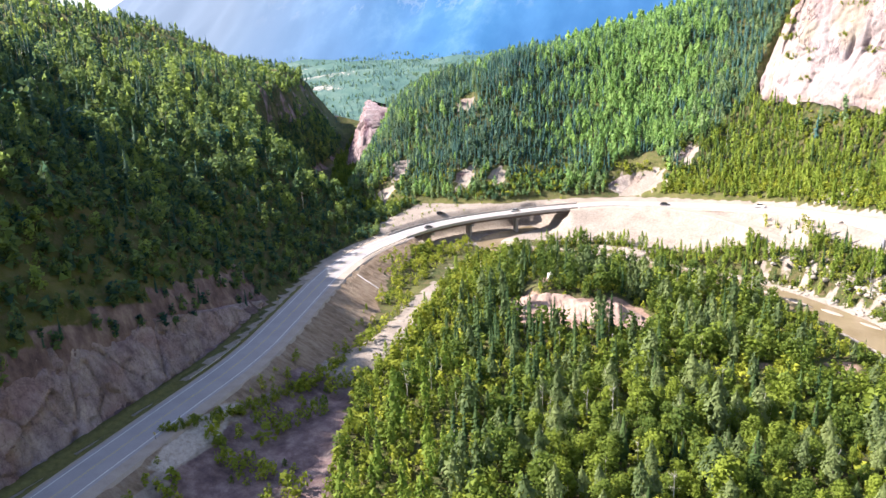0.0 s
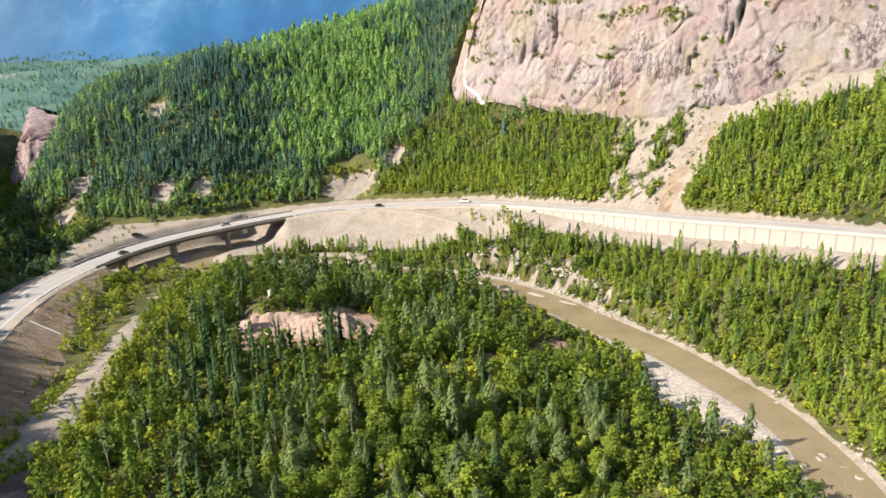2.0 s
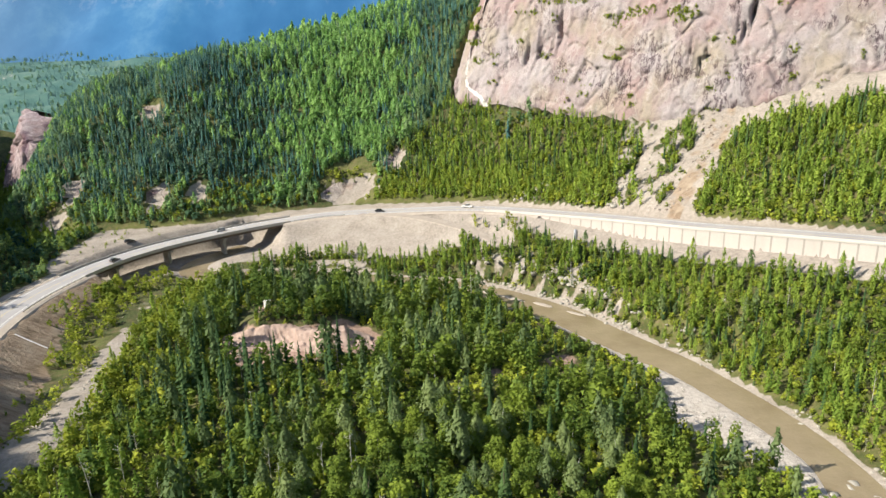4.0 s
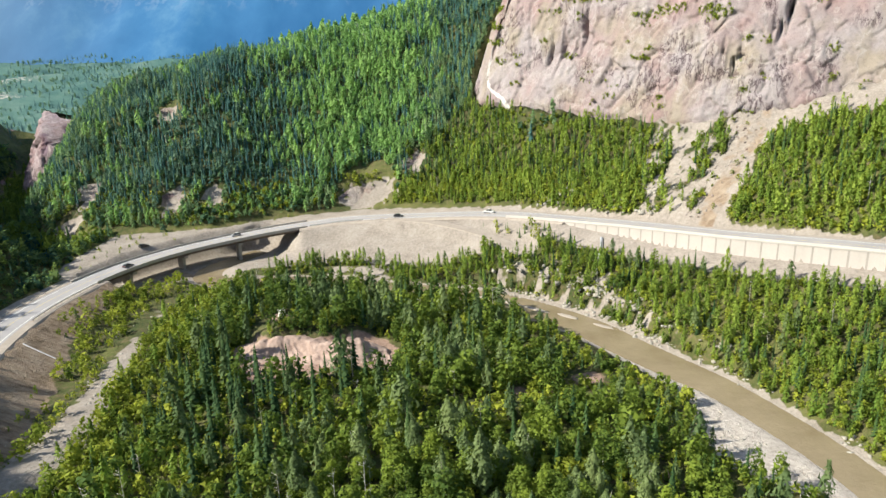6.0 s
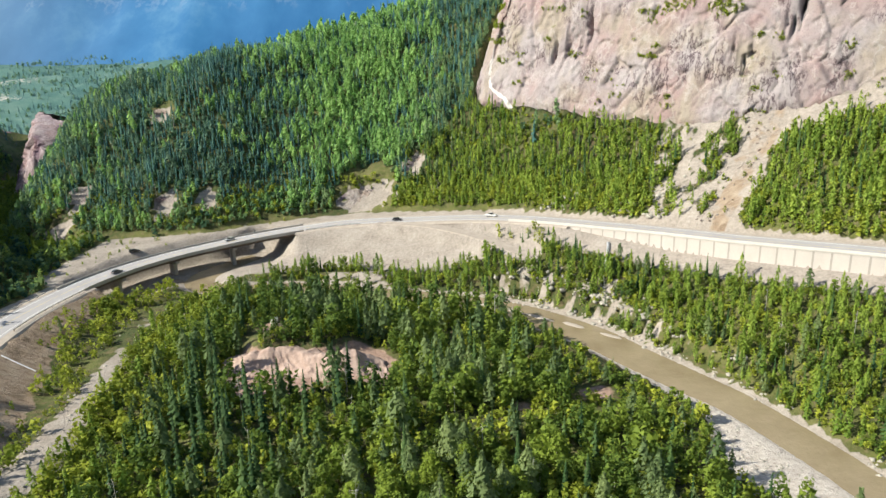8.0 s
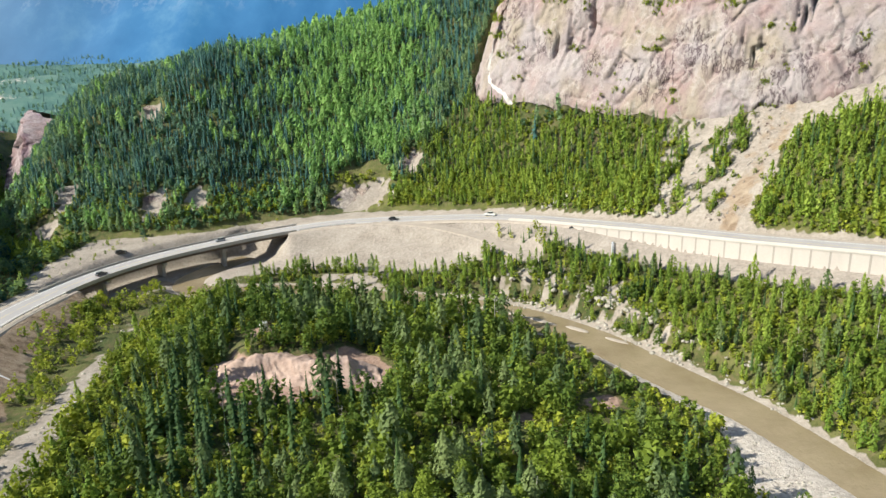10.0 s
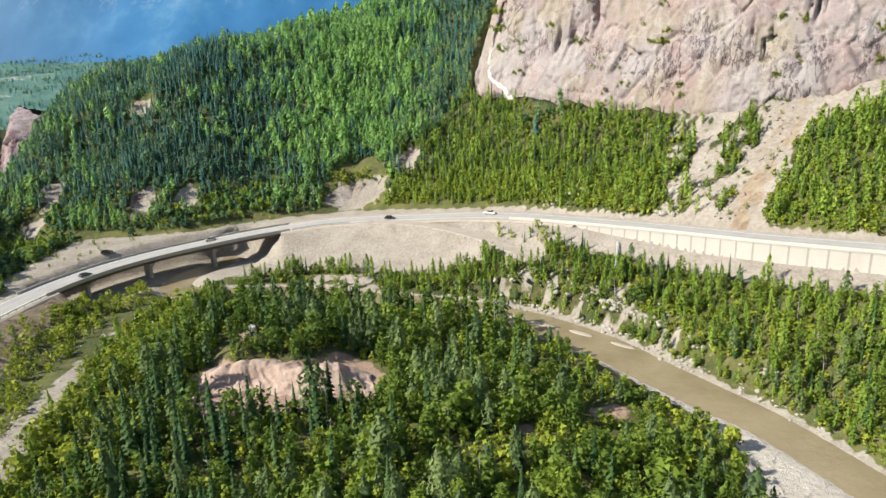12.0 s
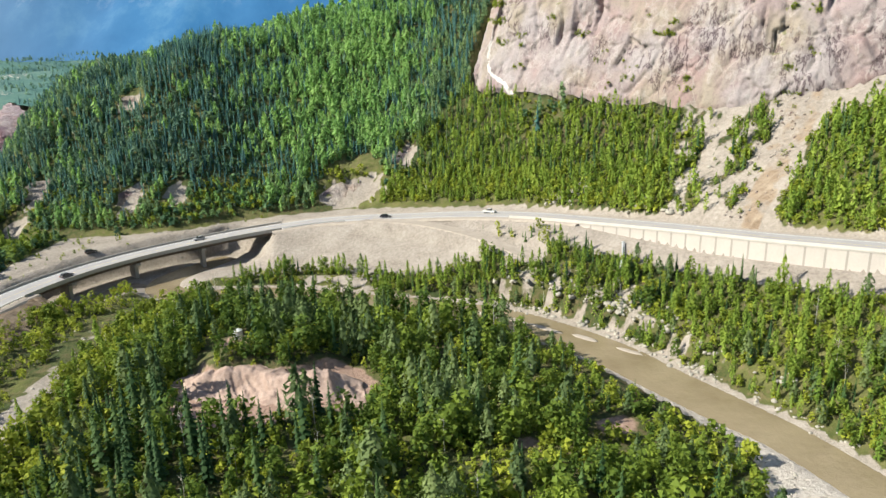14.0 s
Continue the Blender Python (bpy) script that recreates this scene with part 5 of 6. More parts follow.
dr_f, _, (hw_f,), _ = near_line(fx, fy, RIVER)
fh = fh * np.where(fx > 12, np.where(fy > 134, 0.42 + 0.58 * step01(dr_f - hw_f, 8, 38), 0.75), 1.0)
fh = fh * (1 + 0.25 * np.exp(-((fx + 74) / 22) ** 2 - ((fy - 182) / 24) ** 2))
ft = np.clip(0.0 + 0.6 * ff + fr.uniform(-0.3, 0.4, fx.shape), 0, 1)
ft = np.clip(ft - 0.35 * (1 - step01(fx, -62, -30)) * (fx > -88), 0, 1)
m = off_bank(fx, fy)
fx, fy, fk, fh, ft = fx[m], fy[m], fk[m], fh[m], ft[m]
order = np.argsort(np.hypot((fx + 2) * 0.9, fy - 108))
single = order[:300]
rest = order[300:]
forest("valley_forest", "trees on the valley floor", fx[rest], fy[rest], fk[rest], fh[rest], ft[rest], 3, fr)

# the forest goes on below and behind the camera
bx0, by0, br0 = scatter(-95, 130, -120, 48, 4.6, 44)
m = (near_line(bx0, by0, RIVER)[0] > 30) & (near_line(bx0, by0, RIVER)[1] > 0) & clear_of(bx0, by0) & (bx0 > -98 + (115 - by0) * 0.49)
bx0, by0 = bx0[m], by0[m]
forest("valley_forest", "trees on the near valley floor", bx0, by0, floor_mix(bx0, by0, blend_field(bx0, by0, 45, 2), br0.uniform(0, 1, bx0.shape)),
       br0.uniform(5, 13, bx0.shape), br0.uniform(0.1, 0.9, bx0.shape), 4, br0)

MODELS = {}
for kind, word, cat in (("spruce", "tall narrow dark green spruce on the valley floor", "spruce tree"), ("poplar", "leafy bright green poplar on the valley floor", "poplar tree"),
                        ("olive", "slender grey-green cottonwood on the valley floor", "cottonwood tree"), ("aspen", "slim yellow-green aspen on the valley floor", "aspen tree"), ("shrub", "low yellow-green willow bush", "bush"), ("snag", "bare grey dead tree with broken limbs", "dead tree")):
    for i in range(4 if kind != "snag" else 2):
        name = {"spruce": "spruce", "poplar": "poplar", "olive": "cottonwood", "aspen": "aspen", "shrub": "willow_bush", "snag": "dead_tree"}[kind]
        if kind == "snag":
            thing = tagged(new(name, mesh_from(name, *SNAGS[i], M_PALEBARK)), word, cat, "trees of the valley floor")
        else:
            thing = tagged(new(name), word, cat, "trees of the valley floor")
            v, f = SHAPES[kind, 0][i]
            mesh_part("crown", mesh_from("crown", v, f, M_LEAF[kind, False]), thing)
            tv, tf = trunk_shape(rng, 0.85 if kind != "shrub" else 0.5, 0.016, 6, 6)
            mesh_part("trunk", mesh_from("trunk", tv, tf, M_BARK if kind == "spruce" else M_PALEBARK), thing)
        MODELS.setdefault(kind, []).append([thing, False])
fz = height(fx, fy)
for n, i in enumerate(single):
    slot = MODELS[fk[i]][n % len(MODELS[fk[i]])]
    h = float(fh[i])
    w = h * fr.uniform(0.9, 1.25)
    m = Matrix.Translation((fx[i], fy[i], fz[i] - 0.15)) @ Matrix.Rotation(n * 2.1, 4, "Z") @ Matrix.Diagonal((w, w, h, 1))
    if not slot[1]:
        slot[0].matrix_basis, slot[1] = m, True
    else:
        copied = copy_thing(slot[0], Matrix.Identity(4))
        copied.matrix_basis = m
for slots in MODELS.values():
    for thing, used in slots:
        if not used:
            for o in (*thing.children_recursive, thing):
                bpy.data.objects.remove(o)

# undergrowth between the trees
ux, uy, ur = scatter(-150, 95, 50, 300, 3.0, 43)
m = floor_keep(ux, uy, True) & off_bank(ux, uy)
ux, uy = ux[m], uy[m]
forest("undergrowth", "low undergrowth between the trees", ux, uy, np.where(ur.uniform(0, 1, ux.shape) < 0.6, "shrub", "poplar"),
       ur.uniform(1.5, 4.2, ux.shape), np.clip(blend_field(ux, uy, 40, 6) + ur.uniform(-0.3, 0.4, ux.shape), 0, 1), 2, ur, "undergrowth")

# ---- things ----
tank = tagged(new("water_tank"), "small white tank standing in the clearing", "tank")
bm = bmesh.new()
rod(bm, (0, 0, 0), (0, 0, 2.6), 1.3, None, 20)
tz = float(height(-72, 225))
part("body", bm, M_PAINT, tank)
bm = bmesh.new()
rod(bm, (0, 0, 2.6), (0, 0, 3.1), 1.3, 0.3, 20)
part("lid", bm, M_PAINT, tank)
tank.location = (-72, 225, tz - 0.1)


# ---- cars ----
def paint_material(name, c):
    m, nt, b = material(name, 0.3)
    b.inputs["Base Color"].default_value = (*c, 1)
    b.inputs["Metallic"].default_value = 0.2
    b.inputs["Coat Weight"].default_value = 0.6
    return m


M_GLASS, _, _b = material("dark_glass", 0.08)
_b.inputs["Base Color"].default_value = (0.02, 0.025, 0.03, 1)
M_RUBBER = plain_material("rubber", [(0.02, 0.02, 0.02), (0.04, 0.04, 0.04)], 3.0, 0.9)
M_LAMP = plain_material("lamp_glass", [(0.6, 0.6, 0.6), (0.8, 0.8, 0.8)], 3.0, 0.2)
M_TAIL = plain_material("tail_lamp", [(0.3, 0.01, 0.01), (0.4, 0.02, 0.02)], 3.0, 0.3)


def side_shape(bm, profile, half, m, bevel=0.06):
    """A side view, closed and pulled out across the width."""
    left = [bm.verts.new(m @ Vector((x, half, z))) for x, z in profile]
    right = [bm.verts.new(m @ Vector((x, -half, z))) for x, z in profile]
    k = len(profile)
    bm.faces.new(left)
    bm.faces.new(right[::-1])
    for i in range(k):
        bm.faces.new((left[(i + 1) % k], left[i], right[i], right[(i + 1) % k]))
    bmesh.ops.recalc_face_normals(bm, faces=bm.faces)
    if bevel:
        bmesh.ops.bevel(bm, geom=list(bm.edges), offset=bevel, segments=2, affect="EDGES", profile=0.5)


def car(label, colour, m, truck=False):
    thing = tagged(new("pickup_truck" if truck else "car"), label, "truck" if truck else "car", "vehicles on the highway")
    mat = paint_material("car_paint", colour)
    I = Matrix.Identity(4)
    bm = bmesh.new()
    if truck:
        side_shape(bm, [(-2.7, 0.45), (2.7, 0.45), (2.7, 0.95), (1.5, 1.1), (1.0, 1.12), (-2.7, 1.12)], 0.97, I)
    else:
        side_shape(bm, [(-2.3, 0.35), (2.3, 0.35), (2.32, 0.75), (1.2, 0.98), (-2.1, 1.05), (-2.32, 0.85)], 0.9, I)
    part("body", bm, mat, thing)
    bm = bmesh.new()
    if truck:
        side_shape(bm, [(1.1, 1.1), (0.5, 1.78), (-0.8, 1.8), (-1.0, 1.1)], 0.82, I, 0.05)
    else:
        side_shape(bm, [(1.1, 0.98), (0.3, 1.52), (-1.5, 1.56), (-2.05, 1.04)], 0.78, I, 0.05)
    cabin = part("window", bm, M_GLASS, thing, "dark tinted window glass")
    bm = bmesh.new()
    top = 1.81 if truck else 1.56
    box(bm, (1.2 if truck else 1.7, 1.45, 0.06), Matrix.Translation((-0.15 if truck else -0.6, 0, top)), 0.02)
    part("roof", bm, mat, thing)
    for sx in (1.55, -1.55):
        for sy in (0.82, -0.82):
            bm = bmesh.new()
            rod(bm, (sx, sy - 0.11, 0.34), (sx, sy + 0.11, 0.34), 0.34, None, 14)
            wheel = part("wheel", bm, M_RUBBER, thing, "black rubber tyre")
            bm = bmesh.new()
            rod(bm, (sx, sy - 0.12, 0.34), (sx, sy + 0.12, 0.34), 0.2, None, 10)
            part("rim", bm, M_GALV, wheel)
    for sy in (0.65, -0.65):
        bm = bmesh.new()
        box(bm, (0.06, 0.32, 0.16), Matrix.Translation((2.7 if truck else 2.31, sy, 0.72)))
        part("headlight", bm, M_LAMP, thing)
        bm = bmesh.new()
        box(bm, (0.06, 0.3, 0.16), Matrix.Translation((-2.7 if truck else -2.3, sy, 0.8)))
        part("tail_light", bm, M_TAIL, thing)
    thing.matrix_basis = m


def on_road(x, y, lane, turn=0.0):
    p, a = spot(run_near(x, y), lane)
    return Matrix.Translation((p.x, p.y, p.z + 0.01)) @ Matrix.Rotation(a + turn, 4, "Z")


car("dark grey car driving over the bridge", (0.05, 0.055, 0.06), on_road(-154, 270, -2.0))
car("silver car on the highway bridge", (0.45, 0.46, 0.47), on_road(-120, 312, 2.0, math.pi))
car("dark car on the highway by the gravel bend", (0.04, 0.04, 0.05), on_road(-39, 322, -2.0))
car("white pickup truck on the highway", (0.75, 0.75, 0.73), on_road(3, 313, 2.0, math.pi), True)
px, py = -157, 297
car("dark car parked on the gravel pad", (0.05, 0.05, 0.055), Matrix.Translation((px, py, float(height(px, py)) + 0.0)) @ Matrix.Rotation(0.7, 4, "Z"))


# ---- posts, rail, pipes ----
def sign_post(x, y, tall, plate, label, mat):
    z = float(height(x, y)) - 0.3
    thing = tagged(new("road_sign"), label, "road sign", "signs beside the highway")
    bm = bmesh.new()
    rod(bm, (x, y, z), (x, y, z + tall), 0.06, 0.05, 8)
    part("post", bm, M_WOOD, thing)
    bm = bmesh.new()
    box(bm, (plate, 0.05, plate), Matrix.Translation((x, y - 0.09, z + tall - plate * 0.5)) @ Matrix.Rotation(0.785, 4, "Y"), 0.02)
    part("plate", bm, mat, thing)


sign_post(-120.2, 65, 2.6, 0.8, "yellow diamond warning sign on a post", M_YELLOW)
sign_post(-118.5, 76, 1.8, 0.5, "small dark marker sign on a post", M_WOOD)
sign_post(-152.5, 150, 2.6, 0.8, "yellow warning sign seen from behind", M_YELLOW)


def guardrail(a, b, off, label):
    thing = tagged(new("guardrail"), label, "guardrail")
    ln = stretch_of(a, b, 2.0)
    swept("rail", ln, [(off - 0.04, 0.45), (off + 0.05, 0.5), (off - 0.02, 0.6), (off + 0.05, 0.7), (off - 0.04, 0.78), (off - 0.06, 0.6)], M_GALV, thing, True, "galvanised rail")
    r = a + 0.5
    while r < b:
        p, ang = spot(r, off + (0.14 if off > 0 else -0.14))
        bm = bmesh.new()
        box(bm, (0.15, 0.15, 1.5), Matrix.Translation((p.x, p.y, p.z + 0.02)) @ Matrix.Rotation(ang, 4, "Z"))
        part("post", bm, M_WOOD, thing)
        r += 3.8


guardrail(run_near(-134, 92), run_near(-139, 116), 7.0, "short steel guardrail beside the rock cutting")
guardrail(BRIDGE_A - 46, BRIDGE_A - 5, -6.6, "steel guardrail leading to the bridge")
guardrail(BRIDGE_A - 40, BRIDGE_A - 5, 6.6, "steel guardrail on the far shoulder")
guardrail(BRIDGE_B + 5, BRIDGE_B + 34, -6.6, "steel guardrail above the gravel embankment")


def pipe(points, radius, label):
    bm = bmesh.new()
    for a, b in zip(points[:-1], points[1:]):
        rod(bm, a, b, radius, None, 10)
        d = (Vector(b) - Vector(a)).normalized()
        rod(bm, Vector(a) - d * 0.12, Vector(a) + d * 0.12, radius * 1.25, None, 10)
    tagged(part("drain_pipe", bm, M_GALV), label, "pipe")


def on_ground(x, y, up):
    return (x, y, float(height(x, y)) + up)


pipe([on_ground(47.5, 262, 0.5), on_ground(46.5, 257, 0.6), on_ground(45, 252, 0.6), on_ground(43, 246, 0.6)], 0.55, "pale steel drain pipe running down the bank")
pipe([on_ground(-145, 192, 0.3), on_ground(-140, 191, 0.3), on_ground(-134, 190, 0.3)], 0.18, "pale drain pipe lying on the embankment")


# ---- stones ----
def stone_shape(seed):
    bm = bmesh.new()
    bmesh.ops.create_icosphere(bm, subdivisions=1 + (seed % 3 == 0), radius=1.0)
    for v in bm.verts:
        q = v.co.normalized() + Vector((seed * 3.1, seed * 1.7, 0))
        v.co *= 1 + 0.6 * noise.noise(q * 1.7) + 0.6 * noise.noise(q * 4.3)
        v.co.z *= 0.7
    vs = np.array([tuple(v.co) for v in bm.verts])
    fs = np.array([[v.index for v in f.verts] for f in bm.faces])
    bm.free()
    return vs, fs


STONES = [stone_shape(i + 1) for i in range(6)]


def stones(name, label, x, y, size, mat, r):
    z = height(x, y)
    V, F, at = [], [], 0
    for i in range(len(x)):
        v, f = STONES[r.randint(6)]
        s = size[i] * r.uniform(0.7, 1.3, 3)
        a = r.uniform(0, 6.28)
        c, sn = math.cos(a), math.sin(a)
        V.append(np.column_stack([(v[:, 0] * c - v[:, 1] * sn) * s[0] + x[i], (v[:, 0] * sn + v[:, 1] * c) * s[1] + y[i], v[:, 2] * s[2] + z[i] - 0.05 * s[2]]))
        F.append(f + at)
        at += len(v)
    tagged(new(name, mesh_from(name, np.vstack(V), np.vstack(F), mat)), label, "rocks", kind="stuff")


sr = np.random.RandomState(8)
cx, cy, cs = [], [], []
for ax, ay, n, spread, big in ((24, 252, 60, 5, 1.1), (36, 243, 60, 5.5, 1.15), (42, 234, 70, 5, 1.1), (50, 222, 50, 4.5, 1.0), (56, 211, 40, 3.5, 0.9), (12, 262, 40, 5, 1.1), (70, 195, 16, 3, 0.9), (37, 307, 34, 3.2, 1.5), (30, 312, 24, 3, 1.3), (66, 276, 26, 2.6, 1.3), (59, 283, 26, 3, 1.2), (73, 283, 30, 4, 1.2)):
    cx += list(ax + sr.normal(0, spread, n) * 0.8)
    cy += list(ay + sr.normal(0, spread, n) * 0.8)
    cs += list(sr.uniform(0.3, 1.0, n) ** 1.6 * big)
stones("boulders", "pale broken boulders on the river bank", np.array(cx), np.array(cy), np.array(cs), M_BOULDER, sr)
# riprap along the east bank
line = RIVER[(RIVER[:, 0] > -10) & (RIVER[:, 1] > 60)]
nr = left_of(line)
pick = sr.randint(0, len(line), 420)
pick = pick[ripple(line[pick, 0], line[pick, 1], 30, 6, 2) > 0.05]
N = len(pick)
off = -(line[pick, 2] + sr.uniform(0.3, 3.8, N))
stones("riprap", "pale riprap stones along the river edge", line[pick, 0] + nr[pick, 0] * off + sr.uniform(-1.5, 1.5, N), line[pick, 1] + nr[pick, 1] * off + sr.uniform(-1.5, 1.5, N),
       sr.uniform(0.2, 0.75, N) ** 1.3, M_BOULDER, sr)
# talus at the chute and along the track
n = 260
k = sr.randint(0, len(CHUTE), n)
stones("talus", "grey talus stones below the cliff", CHUTE[k, 0] + sr.normal(-4, 8, n), CHUTE[k, 1] + sr.normal(0, 4, n), sr.uniform(0.12, 0.55, n), M_SCAR, sr)
n = 90
k = sr.randint(0, len(TRACK), n)
stones("stones", "loose pale stones beside the dirt track", TRACK[k, 0] + sr.normal(0, 5, n), TRACK[k, 1] + sr.normal(0, 3, n), sr.uniform(0.2, 0.6, n), M_BOULDER, sr)
n = 150
stones("clods", "loose clods of pinkish earth below the bank", sr.uniform(-78, -32, n), 191 + sr.normal(0, 2.2, n), sr.uniform(0.1, 0.5, n), M_GROUND_SOIL, sr)
n = 120
by = sr.uniform(124, 168, n)
bx = np.interp(by, [112, 128, 138, 152, 165, 180], [76, 77, 75, 69, 61, 50]) - sr.uniform(1, 1.3 * np.interp(by, [112, 129, 150, 166, 180], [4, 13, 16, 7, 4]), n)
stones("bar_stones", "scattered pebbles and driftwood stones on the gravel bar", bx, by, sr.uniform(0.15, 0.4, n), M_BOULDER, sr)

n = 26
stones("rapids_stones", "pale stones breaking the shallow river", sr.normal(82, 3.2, n), sr.normal(115, 4.5, n), sr.uniform(0.8, 1.6, n), M_BOULDER, sr)
# low sand bars in the shallow water
for bx, by, L, W in ((2, 250, 5, 1.2), (11, 245, 4.5, 1.3), (19.5, 238.5, 6, 1.1), (30.5, 231, 4.5, 1.2), (41.5, 221.5, 4, 1.0)):
    bm = bmesh.new()
    bmesh.ops.create_uvsphere(bm, u_segments=18, v_segments=8, radius=1.0)
    for v in bm.verts:
        w = 1 + 0.25 * noise.noise(Vector((v.co.x * 2 + bx, v.co.y * 2, 0)))
        v.co = Vector((v.co.x * L * w, v.co.y * W * w, v.co.z * 0.22))
    bar = part("sand_bar", bm, M_SHOULDER, None, "", True)
    bar.matrix_basis = Matrix.Translation((bx, by, 0.03)) @ Matrix.Rotation(math.radians(-40), 4, "Z")
    tagged(bar, "low pale sand bar in the river shallows", "sand bar", "sand bars in the river")

# ---- shrubs on bare slopes ----
gx2, gy2, gr = scatter(-165, -80, 40, 275, 3.2, 61)
dk2, sk2, _, run2 = near_line(gx2, gy2, ROAD)
dt2 = near_line(gx2, gy2, TRACK)[0]
pat = ripple(gx2, gy2, 34, 8, 3)
ok = (sk2 < 0) & (dt2 > 4) & (((dk2 > np.where(gy2 > 205, 13, 21)) & (gy2 > 112) & (pat > -0.3)) | ((dk2 > 13) & (dk2 < 48) & (gy2 <= 112) & (pat > 0.1)) | ((dk2 > 11) & (dk2 < 15) & (gy2 < 120) & (gr.uniform(0, 1, gx2.shape) < 0.6))) & (near_line(gx2, gy2, RIVER)[0] > 10)
ok &= ~((run2 > BRIDGE_A) & (dk2 < 14))
gx2, gy2 = gx2[ok], gy2[ok]
forest("slope_shrubs", "shrubs on the embankment slope", gx2, gy2, np.where(gr.uniform(0, 1, gx2.shape) < 0.85, "shrub", "poplar"), gr.uniform(1.0, 3.2, gx2.shape) * np.where(gy2 > 170, 1.5, np.where(gx2 > -112, 1.7, 1.0)),
       np.clip(0.5 + gr.uniform(-0.4, 0.5, gx2.shape), 0, 1), 1, gr, "shrubs")
berm = smooth_line([(-121, 68, 0), (-118, 74, 0), (-114.7, 85, 0), (-111.4, 104, 0), (-108.3, 126, 0)], 1.1)
gb = np.random.RandomState(71)
bxs = np.concatenate([berm[:, 0]] * 3) + gb.normal(0, 1.1, 3 * len(berm))
bys = np.concatenate([berm[:, 1]] * 3) + gb.normal(0, 1.1, 3 * len(berm))
forest("berm_shrubs", "shrubs along the foot of the road fill", bxs, bys, np.where(gb.uniform(0, 1, bxs.shape) < 0.8, "shrub", "poplar"), gb.uniform(0.9, 2.6, bxs.shape),
       gb.uniform(0.1, 0.8, bxs.shape), 3, gb, "shrubs")
nb = 46
gbx, gby = gb.normal(-138, 3.6, nb), gb.normal(242, 4.2, nb)
forest("bridge_shrubs", "shrubs thick on the fill below the bridge", gbx, gby, np.where(gb.uniform(0, 1, nb) < 0.5, "shrub", "poplar"), gb.uniform(2.2, 4.6, nb), gb.uniform(0.0, 0.6, nb), 3, gb, "shrubs")
forest("sapling", "sapling standing alone on the road fill", np.array([-143.0]), np.array([217.5]), np.array(["olive"]), np.array([5.0]), np.array([0.5]), 3, gb, "tree")
gx3, gy3, gr3 = scatter(60, 150, 235, 320, 3.0, 62)
df3, sf3, _, _ = near_line(gx3, gy3, FOOT)
ok = (sf3 > 0) & (df3 > 3) & (gr3.uniform(0, 1, gx3.shape) < 0.28) & (near_line(gx3, gy3, CLIFF)[0] > 3) & (df3 < 60)
gx3, gy3 = gx3[ok], gy3[ok]
forest("scree_shrubs", "shrubs on the scree", gx3, gy3, np.full(gx3.shape, "shrub"), gr3.uniform(1.0, 2.8, gx3.shape), gr3.uniform(0.1, 0.7, gx3.shape), 1, gr3, "shrubs")
# ledge shrubs on the cliff top edge and on the pad
gx4, gy4, gr4 = scatter(-185, 40, 262, 350, 4.0, 63)
df4, sf4, _, _ = near_line(gx4, gy4, FOOT)
dk4, sk4, _, run4 = near_line(gx4, gy4, ROAD)
ok = (sk4 > 0) & (sf4 < 0) & (dk4 > 11) & (run4 > BRIDGE_A - 20) & (gx4 < -100) & (gr4.uniform(0, 1, gx4.shape) < np.where(gx4 < -160, 0.3, 0.12)) & (np.hypot(gx4 + 157, gy4 - 297) > 6)
gx4, gy4 = gx4[ok], gy4[ok]
forest("pad_shrubs", "shrubs on the gravel pad", gx4, gy4, np.where(gr4.uniform(0, 1, gx4.shape) < 0.6, "shrub", "poplar"), gr4.uniform(0.8, 2.4, gx4.shape),
       gr4.uniform(0.1, 0.8, gx4.shape), 1, gr4, "shrubs")
gx5, gy5, gr5 = scatter(-50, 30, 268, 320, 3.0, 64)
dk5, sk5, _, run5 = near_line(gx5, gy5, ROAD)
ok = (sk5 < 0) & (dk5 > 12) & (near_line(gx5, gy5, RAMP)[0] > 4) & (gx5 > -22) & (gx5 + gy5 > 290) & (gr5.uniform(0, 1, gx5.shape) < 0.7)
gx5, gy5 = gx5[ok], gy5[ok]
forest("ramp_shrubs", "shrubs between the highway and the side road", gx5, gy5, np.where(gr5.uniform(0, 1, gx5.shape) < 0.5, "shrub", "spruce"), gr5.uniform(1.5, 5, gx5.shape),
       gr5.uniform(0.3, 1, gx5.shape), 1, gr5, "shrubs")
gx6, gy6, gr6 = scatter(-240, 70, 262, 380, 2.4, 65)
df6, sf6, _, _ = near_line(gx6, gy6, FOOT)
ok = (sf6 > 0) & (df6 > 3.2) & (df6 < 20) & (gr6.uniform(0, 1, gx6.shape) < 0.75)
for sx, sy, sw, sh in scars:
    ok &= ~((abs(gx6 - sx) < sw) & (gy6 > sy - 2) & (gy6 < sy + sh))
gx6, gy6 = gx6[ok], gy6[ok]
forest("foot_shrubs", "shrubs at the foot of the mountain", gx6, gy6, np.where(gr6.uniform(0, 1, gx6.shape) < 0.65, "shrub", "poplar"), gr6.uniform(1.4, 4.0, gx6.shape),
       gr6.uniform(0.1, 1, gx6.shape), 2, gr6, "shrubs")
gx7, gy7, gr7 = scatter(-330, -128, 10, 470, 3.9, 66)
ok = left_keep(gx7, gy7)
gx7, gy7 = gx7[ok], gy7[ok]
# tints kept to the dark half, so the shade sits in the colour
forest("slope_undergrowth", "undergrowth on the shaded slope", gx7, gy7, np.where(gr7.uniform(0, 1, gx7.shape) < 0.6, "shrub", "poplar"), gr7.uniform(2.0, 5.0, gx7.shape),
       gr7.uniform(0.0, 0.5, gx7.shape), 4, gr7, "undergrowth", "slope ")
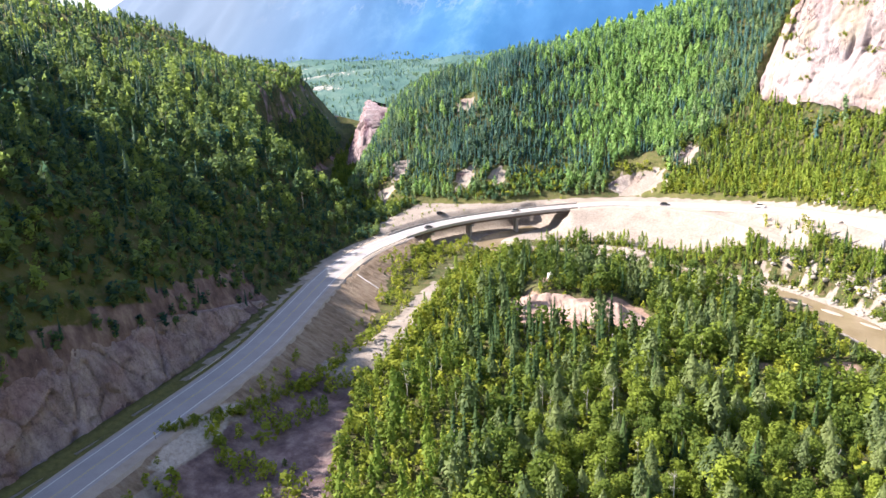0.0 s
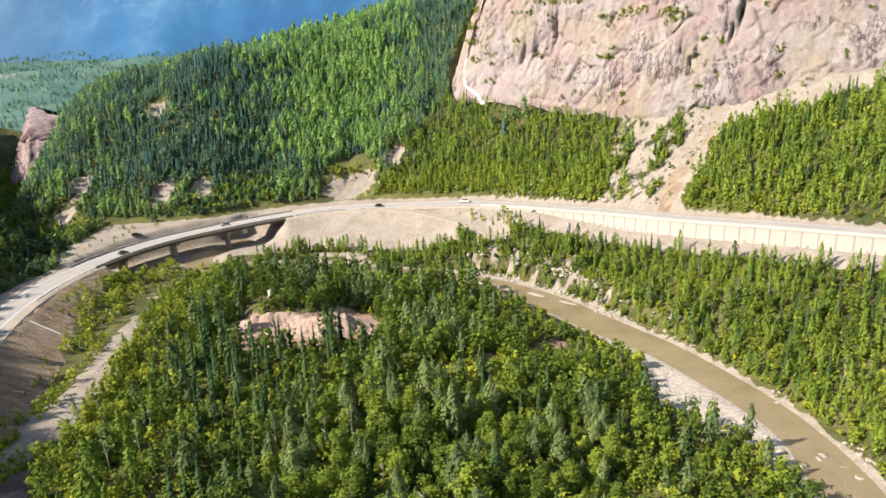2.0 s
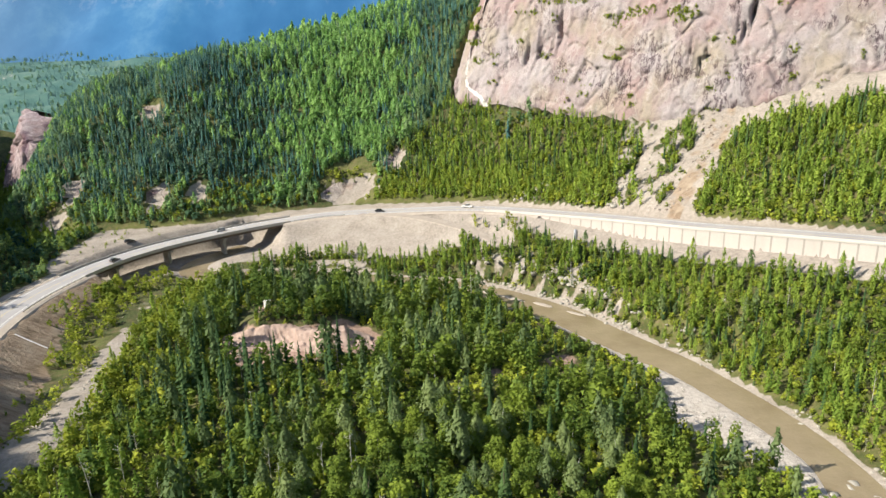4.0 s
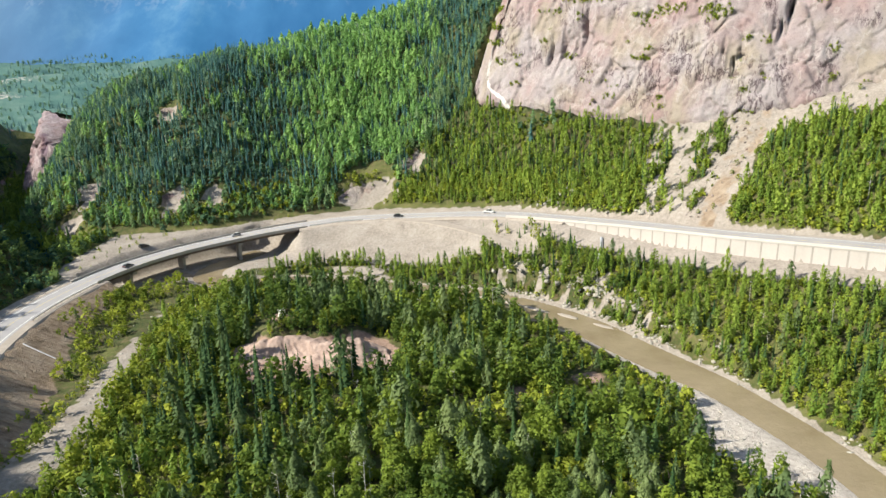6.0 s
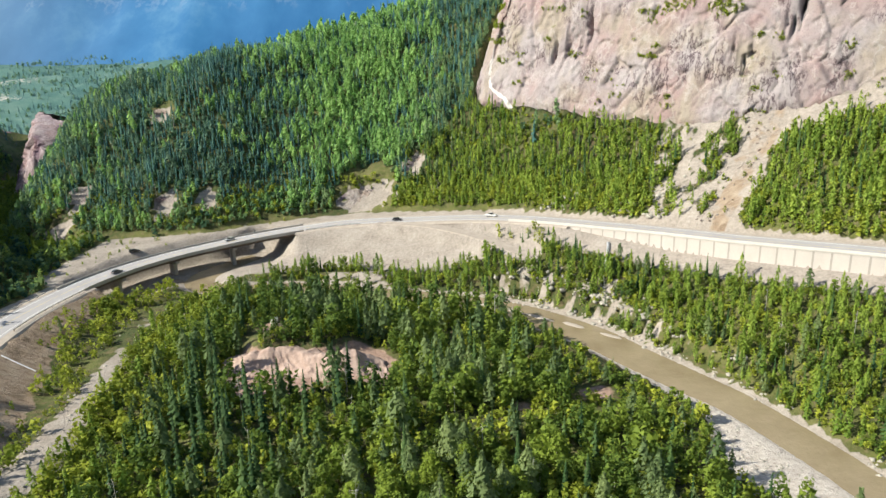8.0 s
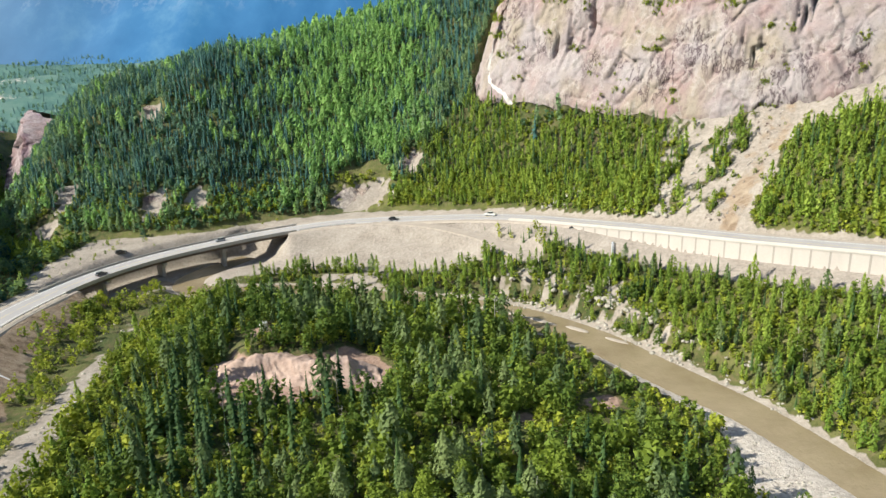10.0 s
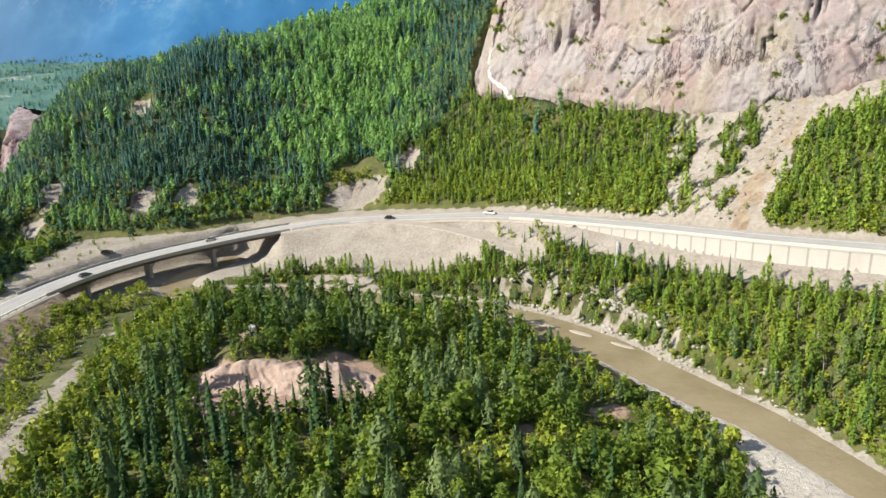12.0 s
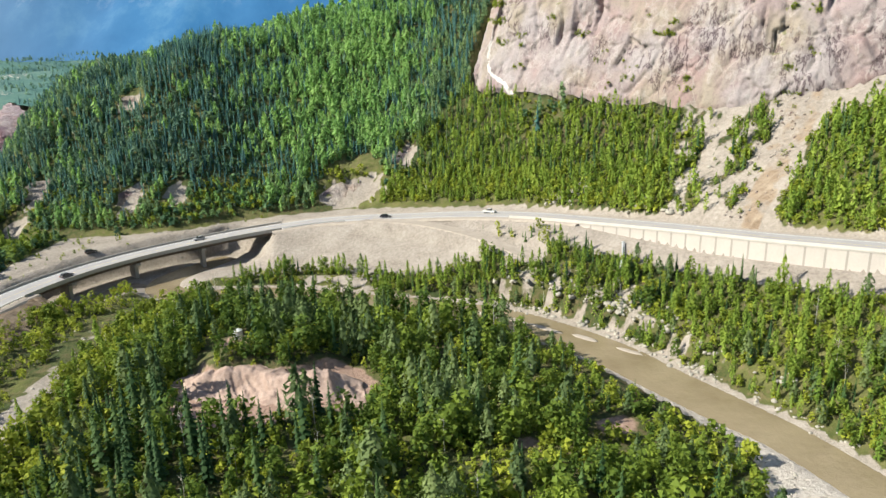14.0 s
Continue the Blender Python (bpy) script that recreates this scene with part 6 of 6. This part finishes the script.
gx9, gy9, gr9 = scatter(-75, 165, 215, 385, 2.7, 68)
ok = right_keep(gx9, gy9) & ((gx9 > 15) | warm_side(gx9, gy9))
gx9, gy9 = gx9[ok], gy9[ok]
forest("hill_undergrowth", "undergrowth below the cliff", gx9, gy9, np.where(gr9.uniform(0, 1, gx9.shape) < 0.5, "shrub", "poplar"), gr9.uniform(1.4, 3.4, gx9.shape),
       np.clip(blend_field(gx9, gy9, 34, 8) + gr9.uniform(-0.4, 0.3, gx9.shape), 0, 1), 4, gr9, "undergrowth")
gxa, gya, gra = scatter(-325, 20, 320, 500, 3.5, 69)
ok = right_keep(gxa, gya) & ~warm_side(gxa, gya)
gxa, gya = gxa[ok], gya[ok]
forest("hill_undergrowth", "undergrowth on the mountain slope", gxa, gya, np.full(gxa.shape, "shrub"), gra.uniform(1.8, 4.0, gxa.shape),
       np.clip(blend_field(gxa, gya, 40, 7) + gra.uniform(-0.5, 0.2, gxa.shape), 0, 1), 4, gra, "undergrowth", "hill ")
gx8, gy8, gr8 = scatter(-95, 150, 80, 320, 2.7, 67)
ok = bank_keep(gx8, gy8)
gx8, gy8 = gx8[ok], gy8[ok]
forest("bank_undergrowth", "undergrowth on the river bank", gx8, gy8, np.where(gr8.uniform(0, 1, gx8.shape) < 0.7, "shrub", "poplar"), gr8.uniform(1.4, 3.4, gx8.shape),
       gr8.uniform(0.2, 1.0, gx8.shape), 2, gr8, "undergrowth")
# shrubs rooted on the ledges of the cliff
cv = np.zeros(len(cliff.data.vertices) * 3, np.float32)
cliff.data.vertices.foreach_get("co", cv)
cv = cv.reshape(-1, 3)
lr = np.random.RandomState(9)
grown = ripple(cv[:, 0], cv[:, 2] * 2.2, 34, 6, 21)
patch = np.zeros(len(cv))
for ex, ez, ew, eh in ((85, 108, 13, 4.5), (104, 106, 7, 4), (22, 90, 5, 2.5), (12, 97, 4, 2), (55, 116, 16, 4), (62, 70, 5, 2), (118, 78, 3, 2.5)):
    patch = np.maximum(patch, 1 - np.hypot((cv[:, 0] - ex) / ew, (cv[:, 2] - ez) / eh))
pick = np.where(patch + 0.35 * grown > 0.25)[0]
pick = pick[lr.uniform(0, 1, len(pick)) < 0.3]
forest("ledge_shrubs", "shrubs growing on cliff ledges", cv[pick, 0], cv[pick, 1], np.full(len(pick), "shrub"), lr.uniform(0.9, 2.2, len(pick)), lr.uniform(0, 0.6, len(pick)), 2, lr, "shrubs", "", cv[pick, 2])
